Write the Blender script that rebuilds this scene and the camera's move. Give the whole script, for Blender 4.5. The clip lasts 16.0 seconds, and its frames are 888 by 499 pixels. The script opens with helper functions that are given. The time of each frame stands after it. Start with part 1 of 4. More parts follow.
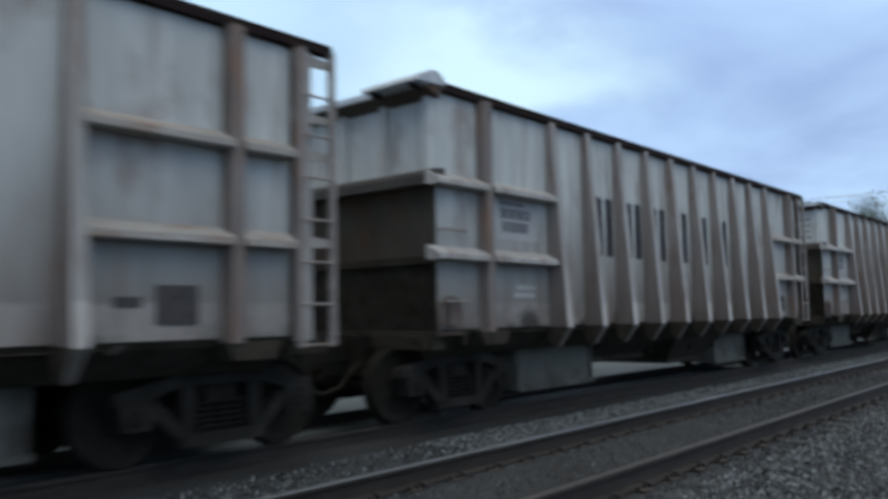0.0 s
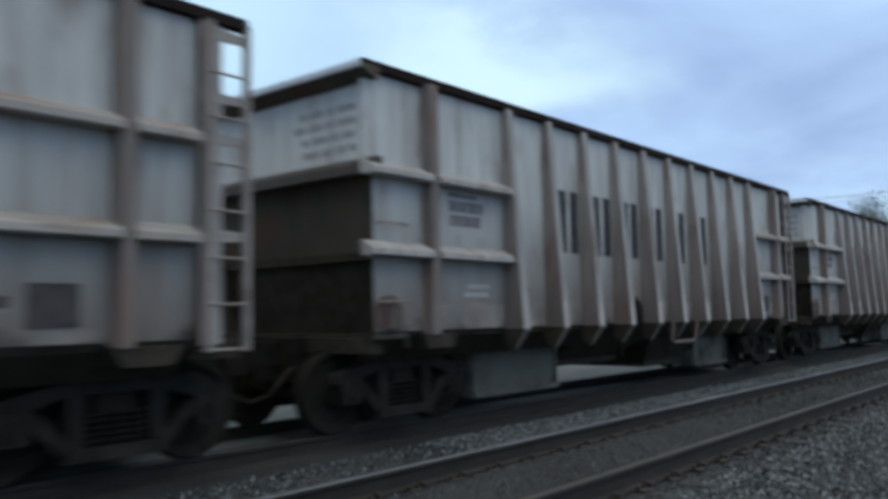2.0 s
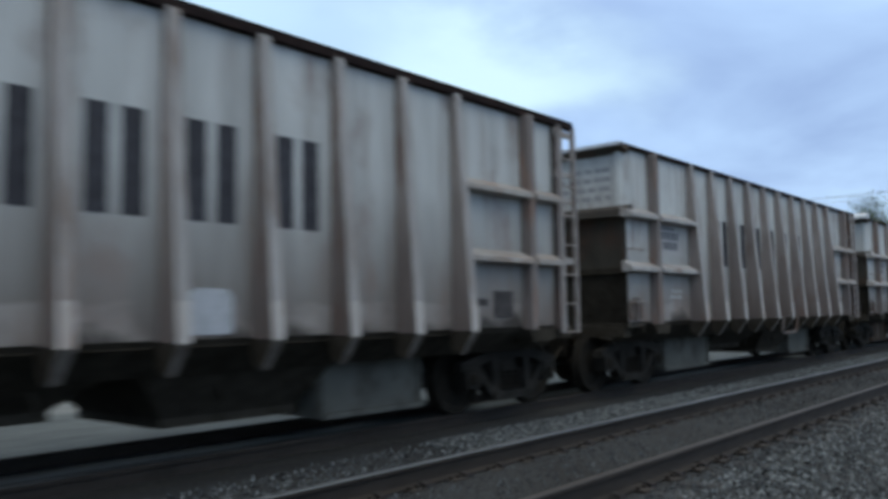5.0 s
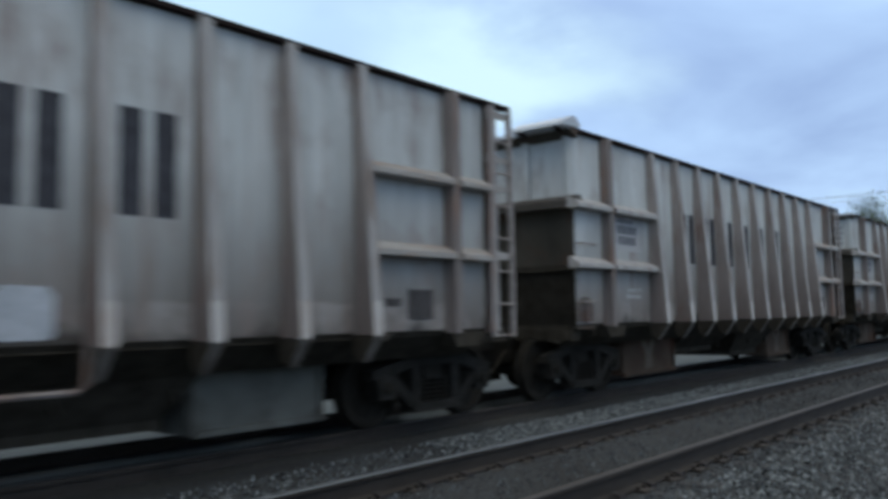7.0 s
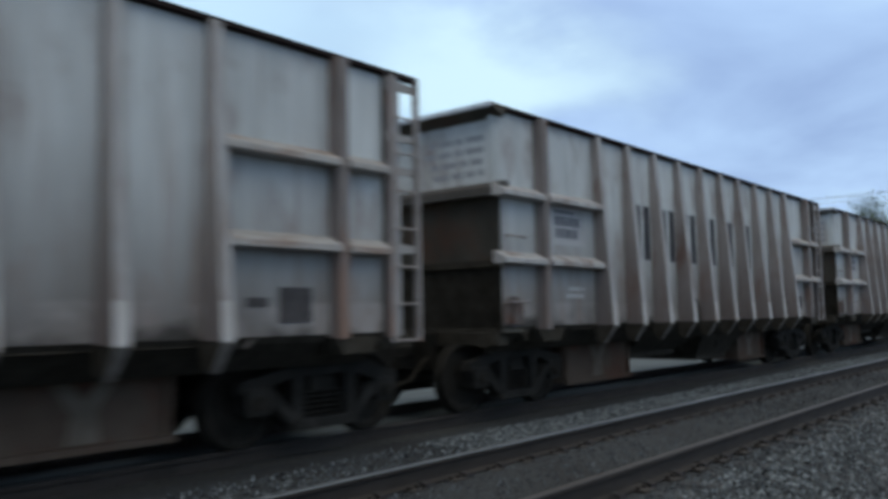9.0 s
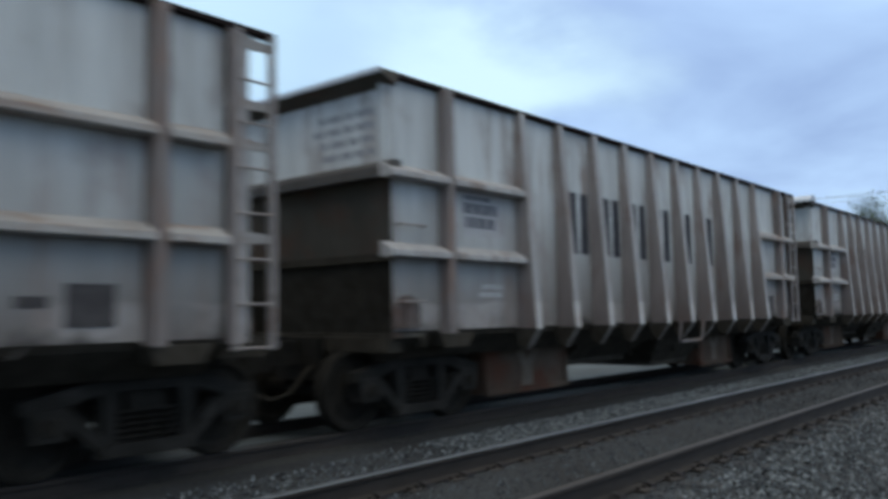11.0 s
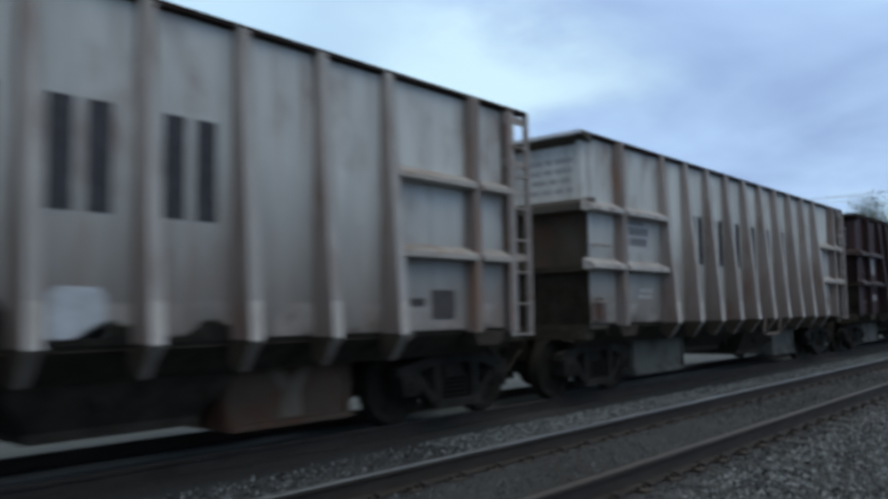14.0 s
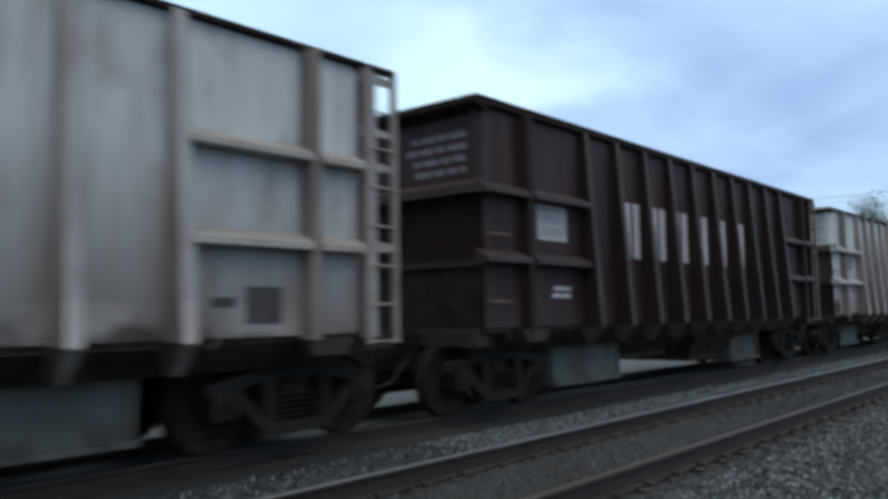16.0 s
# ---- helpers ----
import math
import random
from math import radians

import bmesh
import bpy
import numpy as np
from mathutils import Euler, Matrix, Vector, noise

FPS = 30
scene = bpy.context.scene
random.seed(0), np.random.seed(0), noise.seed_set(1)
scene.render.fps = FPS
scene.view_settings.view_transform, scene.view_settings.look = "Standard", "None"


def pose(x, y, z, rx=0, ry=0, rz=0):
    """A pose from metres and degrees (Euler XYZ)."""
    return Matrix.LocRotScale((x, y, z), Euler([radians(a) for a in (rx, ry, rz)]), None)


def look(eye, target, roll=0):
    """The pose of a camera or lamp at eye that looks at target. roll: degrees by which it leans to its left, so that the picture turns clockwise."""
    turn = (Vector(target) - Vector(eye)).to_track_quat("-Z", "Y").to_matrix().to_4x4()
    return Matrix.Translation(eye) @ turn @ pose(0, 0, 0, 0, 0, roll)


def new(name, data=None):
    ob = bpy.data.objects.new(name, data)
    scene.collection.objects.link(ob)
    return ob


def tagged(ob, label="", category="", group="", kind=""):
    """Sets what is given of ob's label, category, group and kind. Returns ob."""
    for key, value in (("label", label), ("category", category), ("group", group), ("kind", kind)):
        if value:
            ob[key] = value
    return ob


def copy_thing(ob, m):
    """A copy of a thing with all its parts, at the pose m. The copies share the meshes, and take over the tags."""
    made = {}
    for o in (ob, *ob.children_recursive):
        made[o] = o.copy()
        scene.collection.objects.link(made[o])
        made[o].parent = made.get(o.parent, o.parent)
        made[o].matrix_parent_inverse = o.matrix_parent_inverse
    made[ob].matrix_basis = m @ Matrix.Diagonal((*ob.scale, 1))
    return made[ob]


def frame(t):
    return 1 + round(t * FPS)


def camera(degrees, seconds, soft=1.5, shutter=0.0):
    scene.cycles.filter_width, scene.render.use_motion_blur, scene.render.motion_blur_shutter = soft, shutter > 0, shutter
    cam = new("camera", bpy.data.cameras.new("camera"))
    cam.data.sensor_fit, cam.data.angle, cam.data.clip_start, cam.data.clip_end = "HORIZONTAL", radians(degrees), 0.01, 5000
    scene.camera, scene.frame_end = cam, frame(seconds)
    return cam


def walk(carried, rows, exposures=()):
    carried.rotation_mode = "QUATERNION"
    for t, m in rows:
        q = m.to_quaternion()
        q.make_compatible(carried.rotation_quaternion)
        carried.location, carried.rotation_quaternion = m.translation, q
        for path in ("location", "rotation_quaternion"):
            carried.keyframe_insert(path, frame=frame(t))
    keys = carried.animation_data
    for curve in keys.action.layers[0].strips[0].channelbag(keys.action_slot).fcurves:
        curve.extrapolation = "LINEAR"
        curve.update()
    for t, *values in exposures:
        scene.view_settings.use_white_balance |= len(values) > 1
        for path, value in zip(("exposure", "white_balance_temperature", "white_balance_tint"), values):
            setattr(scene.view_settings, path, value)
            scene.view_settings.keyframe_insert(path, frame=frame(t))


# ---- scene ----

# World: x runs along the tracks, y across them towards the train, z = 0 is the top of the rails.
EYE = (0.0, 0.0, 1.249)
YAW, PITCH, ROLL = 49.87, 4.554, 1.029
cam = camera(56.8, 16.0, soft=3.8, shutter=0.45)
AHEAD = Vector((math.sin(radians(YAW)) * math.cos(radians(PITCH)), math.cos(radians(YAW)) * math.cos(radians(PITCH)), math.sin(radians(PITCH))))
stand = look(EYE, Vector(EYE) + AHEAD, -ROLL)
walk(cam, [(0.0, stand), (16.0, stand)], exposures=[(0.0, 0.03), (0.5, 0.07), (1.0, 0.0), (4.0, 0.04), (8.0, 0.0), (9.0, -0.04), (11.5, 0.03), (12.5, -0.05), (13.5, -0.02), (14.0, -0.08), (15.5, -0.03), (16.0, 0.12)])

# ---- world and light ----
SUN_AZ, SUN_EL = radians(200), radians(58)      # compass-style azimuth from +y towards +x


def build_world():
    world = bpy.data.worlds.new("evening_sky")
    scene.world = world
    world.use_nodes = True
    nt = world.node_tree
    nt.nodes.clear()
    N, L = nt.nodes.new, nt.links.new
    out, bg = N("ShaderNodeOutputWorld"), N("ShaderNodeBackground")
    sky = N("ShaderNodeTexSky")
    sky.sky_type, sky.sun_disc = "NISHITA", False
    sky.sun_elevation, sky.sun_rotation = SUN_EL, SUN_AZ
    sky.air_density, sky.dust_density = 1.4, 1.0
    sky_dim = N("ShaderNodeMix")
    sky_dim.data_type, sky_dim.blend_type = "RGBA", "MULTIPLY"
    sky_dim.inputs[0].default_value = 1.0
    sky_dim.inputs[7].default_value = (0.09, 0.09, 0.09, 1)
    L(sky.outputs[0], sky_dim.inputs[6])
    tc, sep = N("ShaderNodeTexCoord"), N("ShaderNodeSeparateXYZ")
    L(tc.outputs["Generated"], sep.inputs[0])
    lift = N("ShaderNodeMath"); lift.operation = "ADD"; lift.inputs[1].default_value = 0.16
    absz = N("ShaderNodeMath"); absz.operation = "ABSOLUTE"
    L(sep.outputs[2], absz.inputs[0]); L(absz.outputs[0], lift.inputs[0])
    comb = N("ShaderNodeCombineXYZ")
    for i in (0, 1):
        d = N("ShaderNodeMath"); d.operation = "DIVIDE"
        L(sep.outputs[i], d.inputs[0]); L(lift.outputs[0], d.inputs[1]); L(d.outputs[0], comb.inputs[i])
    big = N("ShaderNodeTexNoise")
    big.inputs["Scale"].default_value, big.inputs["Detail"].default_value, big.inputs["Roughness"].default_value = 0.9, 6, 0.5
    big.inputs["Distortion"].default_value = 0.4
    L(comb.outputs[0], big.inputs["Vector"])
    ramp = N("ShaderNodeValToRGB")
    e = ramp.color_ramp.elements
    e[0].position, e[0].color = 0.34, (0.29, 0.42, 0.70, 1)
    e[1].position, e[1].color = 0.70, (0.56, 0.79, 1.0, 1)
    mid = e.new(0.52); mid.color = (0.42, 0.60, 0.90, 1)
    L(big.outputs["Fac"], ramp.inputs[0])
    # the bright break in the cloud
    fine = N("ShaderNodeTexNoise")
    fine.inputs["Scale"].default_value, fine.inputs["Detail"].default_value = 2.2, 5
    L(comb.outputs[0], fine.inputs["Vector"])
    sub = N("ShaderNodeVectorMath"); sub.operation = "SUBTRACT"; sub.inputs[1].default_value = (0.5, 0.5, 0.5)
    L(fine.outputs["Color"], sub.inputs[0])
    sc = N("ShaderNodeVectorMath"); sc.operation = "SCALE"; sc.inputs["Scale"].default_value = 0.20
    L(sub.outputs[0], sc.inputs[0])
    addv = N("ShaderNodeVectorMath"); addv.operation = "ADD"
    L(tc.outputs["Generated"], addv.inputs[0]); L(sc.outputs[0], addv.inputs[1])
    away = N("ShaderNodeVectorMath"); away.operation = "SUBTRACT"; away.inputs[1].default_value = (0.755, 0.585, 0.285)
    L(addv.outputs[0], away.inputs[0])
    flat = N("ShaderNodeVectorMath"); flat.operation = "MULTIPLY"; flat.inputs[1].default_value = (1.0, 1.0, 2.2)
    L(away.outputs[0], flat.inputs[0])
    ln = N("ShaderNodeVectorMath"); ln.operation = "LENGTH"
    L(flat.outputs[0], ln.inputs[0])
    mr = N("ShaderNodeMapRange"); mr.interpolation_type = "SMOOTHSTEP"
    mr.inputs["From Min"].default_value, mr.inputs["From Max"].default_value = 0.24, 0.04
    L(ln.outputs["Value"], mr.inputs["Value"])
    glow = N("ShaderNodeMix"); glow.data_type = "RGBA"
    L(mr.outputs[0], glow.inputs[0]); L(ramp.outputs[0], glow.inputs[6]); glow.inputs[7].default_value = (0.66, 0.90, 1.03, 1)
    # a paler, thinner stretch of cloud beside it
    off_band = N("ShaderNodeVectorMath"); off_band.operation = "SUBTRACT"; off_band.inputs[1].default_value = (0.44, 0.83, 0.30)
    L(addv.outputs[0], off_band.inputs[0])
    squash = N("ShaderNodeVectorMath"); squash.operation = "MULTIPLY"; squash.inputs[1].default_value = (1.0, 1.0, 1.7)
    L(off_band.outputs[0], squash.inputs[0])
    reach = N("ShaderNodeVectorMath"); reach.operation = "LENGTH"
    L(squash.outputs[0], reach.inputs[0])
    thin = N("ShaderNodeMapRange"); thin.interpolation_type = "SMOOTHSTEP"
    thin.inputs["From Min"].default_value, thin.inputs["From Max"].default_value = 0.46, 0.08
    thin.inputs["To Max"].default_value = 0.9
    L(reach.outputs["Value"], thin.inputs["Value"])
    band = N("ShaderNodeMix"); band.data_type = "RGBA"; band.inputs[7].default_value = (0.57, 0.81, 0.99, 1)
    L(thin.outputs[0], band.inputs[0]); L(glow.outputs[2], band.inputs[6])
    both = N("ShaderNodeMix"); both.data_type = "RGBA"; both.inputs[0].default_value = 0.88
    L(sky_dim.outputs[2], both.inputs[6]); L(band.outputs[2], both.inputs[7])
    # an overcast sky is brightest overhead
    up = N("ShaderNodeMapRange"); up.interpolation_type = "SMOOTHSTEP"
    up.inputs["From Min"].default_value, up.inputs["From Max"].default_value = 0.25, 1.0
    up.inputs["To Min"].default_value, up.inputs["To Max"].default_value = 1.15, 2.0
    L(sep.outputs[2], up.inputs["Value"])
    pale = N("ShaderNodeMapRange"); pale.interpolation_type = "SMOOTHSTEP"
    pale.inputs["From Min"].default_value, pale.inputs["From Max"].default_value = 0.33, 0.75
    L(sep.outputs[2], pale.inputs["Value"])
    veil = N("ShaderNodeMix"); veil.data_type = "RGBA"; veil.inputs[7].default_value = (0.70, 0.70, 0.68, 1)
    L(pale.outputs[0], veil.inputs[0]); L(both.outputs[2], veil.inputs[6])
    L(veil.outputs[2], bg.inputs[0])
    L(up.outputs[0], bg.inputs[1])
    L(bg.outputs[0], out.inputs[0])


build_world()
sun_data = bpy.data.lights.new("sun", "SUN")
sun_data.energy, sun_data.angle, sun_data.color = 0.25, radians(60), (1.0, 0.93, 0.86)
sun = new("sun", sun_data)
sun_from = Vector((math.sin(SUN_AZ) * math.cos(SUN_EL), math.cos(SUN_AZ) * math.cos(SUN_EL), math.sin(SUN_EL)))
sun.matrix_basis = look(sun_from * 60, (0, 0, 0))

# ---- materials ----


def material(name, dark, light, rough=0.6, metal=0.0, scale=4.0, stretch=(1, 1, 1), bump=0.0, bump_scale=60.0,
             stain=None, stain_from=0.55, stain_to=0.7, stain_scale=1.5, stain_stretch=(1, 1, 1), band=None, detail=6.0, random_tone=0.0, island=False, spec=0.3, streak=None, dust=None, grime=None):
    """A procedural surface: two tones at one scale, stains at another, an optional tone shift or dust by height, and
    fine relief.
    """
    m = bpy.data.materials.new(name)
    m.use_nodes = True
    nt = m.node_tree
    N, L = nt.nodes.new, nt.links.new
    b = nt.nodes["Principled BSDF"]
    b.inputs["Roughness"].default_value, b.inputs["Metallic"].default_value = rough, metal
    b.inputs["Specular IOR Level"].default_value = spec
    tc, info = N("ShaderNodeTexCoord"), N("ShaderNodeObjectInfo")
    mul = N("ShaderNodeMath"); mul.operation = "MULTIPLY"; mul.inputs[1].default_value = 37.0
    L(info.outputs["Random"], mul.inputs[0])
    off = N("ShaderNodeVectorMath"); off.operation = "ADD"
    L(tc.outputs["Object"], off.inputs[0]); L(mul.outputs[0], off.inputs[1])

    def noise_at(s, st, d):
        mp = N("ShaderNodeMapping"); mp.inputs["Scale"].default_value = st
        n = N("ShaderNodeTexNoise"); n.inputs["Scale"].default_value = s; n.inputs["Detail"].default_value = d
        n.inputs["Roughness"].default_value = 0.6
        L(off.outputs[0], mp.inputs[0]); L(mp.outputs[0], n.inputs["Vector"])
        return n

    grain = noise_at(scale, stretch, detail)
    ramp = N("ShaderNodeValToRGB")
    e = ramp.color_ramp.elements
    e[0].position, e[0].color, e[1].position, e[1].color = 0.3, (*dark, 1), 0.7, (*light, 1)
    L(grain.outputs["Fac"], ramp.inputs[0])
    col = ramp.outputs[0]
    # moves the colour to another tone towards the bottom
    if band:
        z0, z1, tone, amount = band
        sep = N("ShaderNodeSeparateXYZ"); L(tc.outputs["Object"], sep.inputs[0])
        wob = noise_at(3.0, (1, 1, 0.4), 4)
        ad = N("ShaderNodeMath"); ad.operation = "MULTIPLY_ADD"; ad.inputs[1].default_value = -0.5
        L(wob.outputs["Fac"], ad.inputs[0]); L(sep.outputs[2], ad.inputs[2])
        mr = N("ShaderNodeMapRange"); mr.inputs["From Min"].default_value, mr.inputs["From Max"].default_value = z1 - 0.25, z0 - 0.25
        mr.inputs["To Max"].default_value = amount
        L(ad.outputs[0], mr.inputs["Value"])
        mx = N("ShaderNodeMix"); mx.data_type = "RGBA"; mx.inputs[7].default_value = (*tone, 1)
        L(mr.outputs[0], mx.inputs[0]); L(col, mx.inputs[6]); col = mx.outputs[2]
    if dust:
        sep = N("ShaderNodeSeparateXYZ"); L(tc.outputs["Object"], sep.inputs[0])
        wob = noise_at(2.0, (1, 1, 0.5), 3)
        ad = N("ShaderNodeMath"); ad.operation = "MULTIPLY_ADD"; ad.inputs[1].default_value = -0.16
        L(wob.outputs["Fac"], ad.inputs[0]); L(sep.outputs[2], ad.inputs[2])
        edge = N("ShaderNodeMapRange"); edge.inputs["From Min"].default_value, edge.inputs["From Max"].default_value = 1.33, 1.29
        L(ad.outputs[0], edge.inputs["Value"])
        patchy = noise_at(1.3, (1, 1, 1), 6)
        some = N("ShaderNodeMapRange"); some.inputs["From Min"].default_value, some.inputs["From Max"].default_value = 0.42, 0.60
        some.inputs["To Max"].default_value = 0.62
        L(patchy.outputs["Fac"], some.inputs["Value"])
        mm = N("ShaderNodeMath"); mm.operation = "MULTIPLY"
        L(edge.outputs[0], mm.inputs[0]); L(some.outputs[0], mm.inputs[1])
        mx = N("ShaderNodeMix"); mx.data_type = "RGBA"; mx.inputs[7].default_value = (*dust, 1)
        L(mm.outputs[0], mx.inputs[0]); L(col, mx.inputs[6]); col = mx.outputs[2]
    if stain:
        sn = noise_at(stain_scale, stain_stretch, 8)
        mr = N("ShaderNodeMapRange"); mr.inputs["From Min"].default_value, mr.inputs["From Max"].default_value = stain_from, stain_to
        L(sn.outputs["Fac"], mr.inputs["Value"])
        mx = N("ShaderNodeMix"); mx.data_type = "RGBA"; mx.inputs[7].default_value = (*stain, 1)
        L(mr.outputs[0], mx.inputs[0]); L(col, mx.inputs[6]); col = mx.outputs[2]
    if streak:
        sn = noise_at(2.6, (2.6, 2.6, 0.16), 5)
        mr = N("ShaderNodeMapRange"); mr.inputs["From Min"].default_value, mr.inputs["From Max"].default_value = 0.54, 0.74
        mr.inputs["To Max"].default_value = 0.6
        L(sn.outputs["Fac"], mr.inputs["Value"])
        mx = N("ShaderNodeMix"); mx.data_type = "RGBA"; mx.inputs[7].default_value = (*streak, 1)
        L(mr.outputs[0], mx.inputs[0]); L(col, mx.inputs[6]); col = mx.outputs[2]
    if grime:
        # oily dirt thrown up from the wheels, in uneven humps above the sill
        sep = N("ShaderNodeSeparateXYZ"); L(tc.outputs["Object"], sep.inputs[0])
        wob = noise_at(1.5, (1, 1, 0.8), 5)
        ad = N("ShaderNodeMath"); ad.operation = "MULTIPLY_ADD"; ad.inputs[1].default_value = -1.1
        L(wob.outputs["Fac"], ad.inputs[0]); L(sep.outputs[2], ad.inputs[2])
        mr = N("ShaderNodeMapRange"); mr.inputs["From Min"].default_value, mr.inputs["From Max"].default_value = 0.60, 0.44
        mr.inputs["To Max"].default_value = 0.88
        L(ad.outputs[0], mr.inputs["Value"])
        mx = N("ShaderNodeMix"); mx.data_type = "RGBA"; mx.inputs[7].default_value = (*grime, 1)
        L(mr.outputs[0], mx.inputs[0]); L(col, mx.inputs[6]); col = mx.outputs[2]
    if random_tone:
        src = N("ShaderNodeNewGeometry").outputs["Random Per Island"] if island else info.outputs["Random"]
        mr = N("ShaderNodeMapRange"); mr.inputs["To Min"].default_value, mr.inputs["To Max"].default_value = 1 - random_tone, 1 + random_tone
        L(src, mr.inputs["Value"])
        mx = N("ShaderNodeMix"); mx.data_type, mx.blend_type = "RGBA", "MULTIPLY"; mx.inputs[0].default_value = 1
        L(col, mx.inputs[6]); L(mr.outputs[0], mx.inputs[7]); col = mx.outputs[2]
    L(col, b.inputs["Base Color"])
    if bump:
        bn = noise_at(bump_scale, (1, 1, 1), 5)
        bp = N("ShaderNodeBump"); bp.inputs["Strength"].default_value = bump; bp.inputs["Distance"].default_value = 0.02
        L(bn.outputs["Fac"], bp.inputs["Height"]); L(bp.outputs[0], b.inputs["Normal"])
    return m


RUST = (0.16, 0.085, 0.05)
M = {}
# side sheets turn darker and browner towards the bottom
M["paint"] = material("weathered_grey_paint", (0.40, 0.42, 0.403), (0.56, 0.588, 0.566), 0.55, scale=1.6, stretch=(3, 3, 0.35), bump=0.22, bump_scale=2.2,
                      stain=(0.235, 0.19, 0.165), stain_from=0.52, stain_to=0.76, stain_scale=1.5, stain_stretch=(1.5, 1.5, 0.7),
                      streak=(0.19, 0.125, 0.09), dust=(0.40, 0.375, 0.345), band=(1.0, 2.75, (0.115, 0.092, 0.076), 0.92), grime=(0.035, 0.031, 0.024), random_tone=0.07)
M["post_face"] = material("dusty_post_paint", (0.27, 0.262, 0.246), (0.41, 0.40, 0.38), 0.6, scale=2.5, stretch=(3, 3, 0.5),
                          stain=(0.17, 0.12, 0.09), stain_from=0.52, stain_to=0.72, stain_scale=2.2, stain_stretch=(2, 2, 0.4), bump=0.05)
M["gusset"] = material("dusty_tan_gusset", (0.11, 0.098, 0.084), (0.22, 0.198, 0.172), 0.75, scale=4, stretch=(3, 3, 0.6),
                       stain=(0.07, 0.06, 0.05), stain_from=0.50, stain_to=0.72, stain_scale=3, bump=0.1)
M["bracket"] = material("rusty_dusted_bracket", (0.07, 0.058, 0.050), (0.15, 0.128, 0.112), 0.7, scale=5, stain=(0.10, 0.055, 0.04), stain_from=0.45, stain_to=0.7, stain_scale=4, bump=0.1)
# paler than the upper post faces, for the lowest stretch of each post
M["cap"] = material("pale_post_paint", (0.33, 0.312, 0.283), (0.54, 0.52, 0.485), 0.55, scale=2.5, stretch=(3, 3, 0.5),
                    stain=(0.27, 0.18, 0.13), stain_from=0.55, stain_to=0.75, stain_scale=2.2, stain_stretch=(2, 2, 0.4), bump=0.05)
# browner and darker than the post faces, most so towards the bottom
M["web"] = material("brown_grey_web_paint", (0.225, 0.198, 0.180), (0.345, 0.308, 0.282), 0.75, scale=2.5, stretch=(2, 2, 0.4),
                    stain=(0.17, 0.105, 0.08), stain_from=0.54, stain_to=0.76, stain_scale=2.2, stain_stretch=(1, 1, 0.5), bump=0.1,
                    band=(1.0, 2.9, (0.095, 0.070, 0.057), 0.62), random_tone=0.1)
M["heavy"] = material("tan_rusty_post_paint", (0.13, 0.11, 0.097), (0.24, 0.21, 0.19), 0.65, scale=2.2, stretch=(3, 3, 0.45),
                      stain=(0.23, 0.13, 0.085), stain_from=0.5, stain_to=0.72, stain_scale=2.2, stain_stretch=(2, 2, 0.5), bump=0.06)
M["rib"] = material("rust_streaked_rib_paint", (0.235, 0.22, 0.198), (0.37, 0.355, 0.325), 0.6, scale=2.0, stretch=(0.6, 2, 2),
                    stain=(0.22, 0.14, 0.095), stain_from=0.50, stain_to=0.74, stain_scale=2.6, stain_stretch=(0.7, 2, 3), bump=0.06)
M["chord"] = material("dark_top_chord_steel", (0.012, 0.009, 0.009), (0.028, 0.019, 0.017), 0.9, spec=0.08, scale=5, bump=0.1,
                      stain=(0.055, 0.028, 0.022), stain_from=0.6, stain_to=0.75, stain_scale=4)
# end sheets with rust stains; the base is darkened for the shade there
M["slope"] = material("shade_dark_rusty_sheet", (0.048, 0.044, 0.034), (0.10, 0.090, 0.070), 0.85, scale=1.5, stretch=(1, 1, 0.5),
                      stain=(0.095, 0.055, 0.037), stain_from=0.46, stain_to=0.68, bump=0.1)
# underframe grime, also the painted shade of the lower end sheet
M["under"] = material("black_underframe_grime_and_shade", (0.0276, 0.0247, 0.0184), (0.0575, 0.0506, 0.0391), 0.95, spec=0.1, scale=5, bump=0.2,
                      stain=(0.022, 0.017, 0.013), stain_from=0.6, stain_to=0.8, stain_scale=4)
M["truck"] = material("cast_steel_truck_grime", (0.0128, 0.0116, 0.0092), (0.0272, 0.0248, 0.0196), 0.9, spec=0.12, scale=6, bump=0.2, bump_scale=25,
                      stain=(0.0240, 0.0176, 0.0136), stain_from=0.6, stain_to=0.8, stain_scale=5)
M["frame_dust"] = material("dusty_cast_steel", (0.0136, 0.0132, 0.0110), (0.0289, 0.0276, 0.0238), 0.9, spec=0.12, scale=4, bump=0.2, bump_scale=25,
                           stain=(0.0442, 0.0416, 0.0365), stain_from=0.55, stain_to=0.72, stain_scale=2.2)
M["chute_grey"] = material("dusty_grey_chute", (0.0903, 0.0930, 0.0815), (0.1445, 0.1472, 0.1296), 0.85, spec=0.1, scale=1.5,
                           stain=(0.05, 0.045, 0.038), stain_from=0.48, stain_to=0.72, stain_scale=1.6, bump=0.08)
M["chute_rust"] = material("rusty_dusted_chute", (0.055, 0.037, 0.026), (0.10, 0.079, 0.06), 0.9, spec=0.1, scale=1.2,
                           stain=(0.09, 0.042, 0.026), stain_from=0.48, stain_to=0.66, stain_scale=1.3, bump=0.08)
M["chute_dust"] = material("pale_dust_on_chute", (0.085, 0.073, 0.056), (0.15, 0.128, 0.10), 0.9, spec=0.1, scale=3)
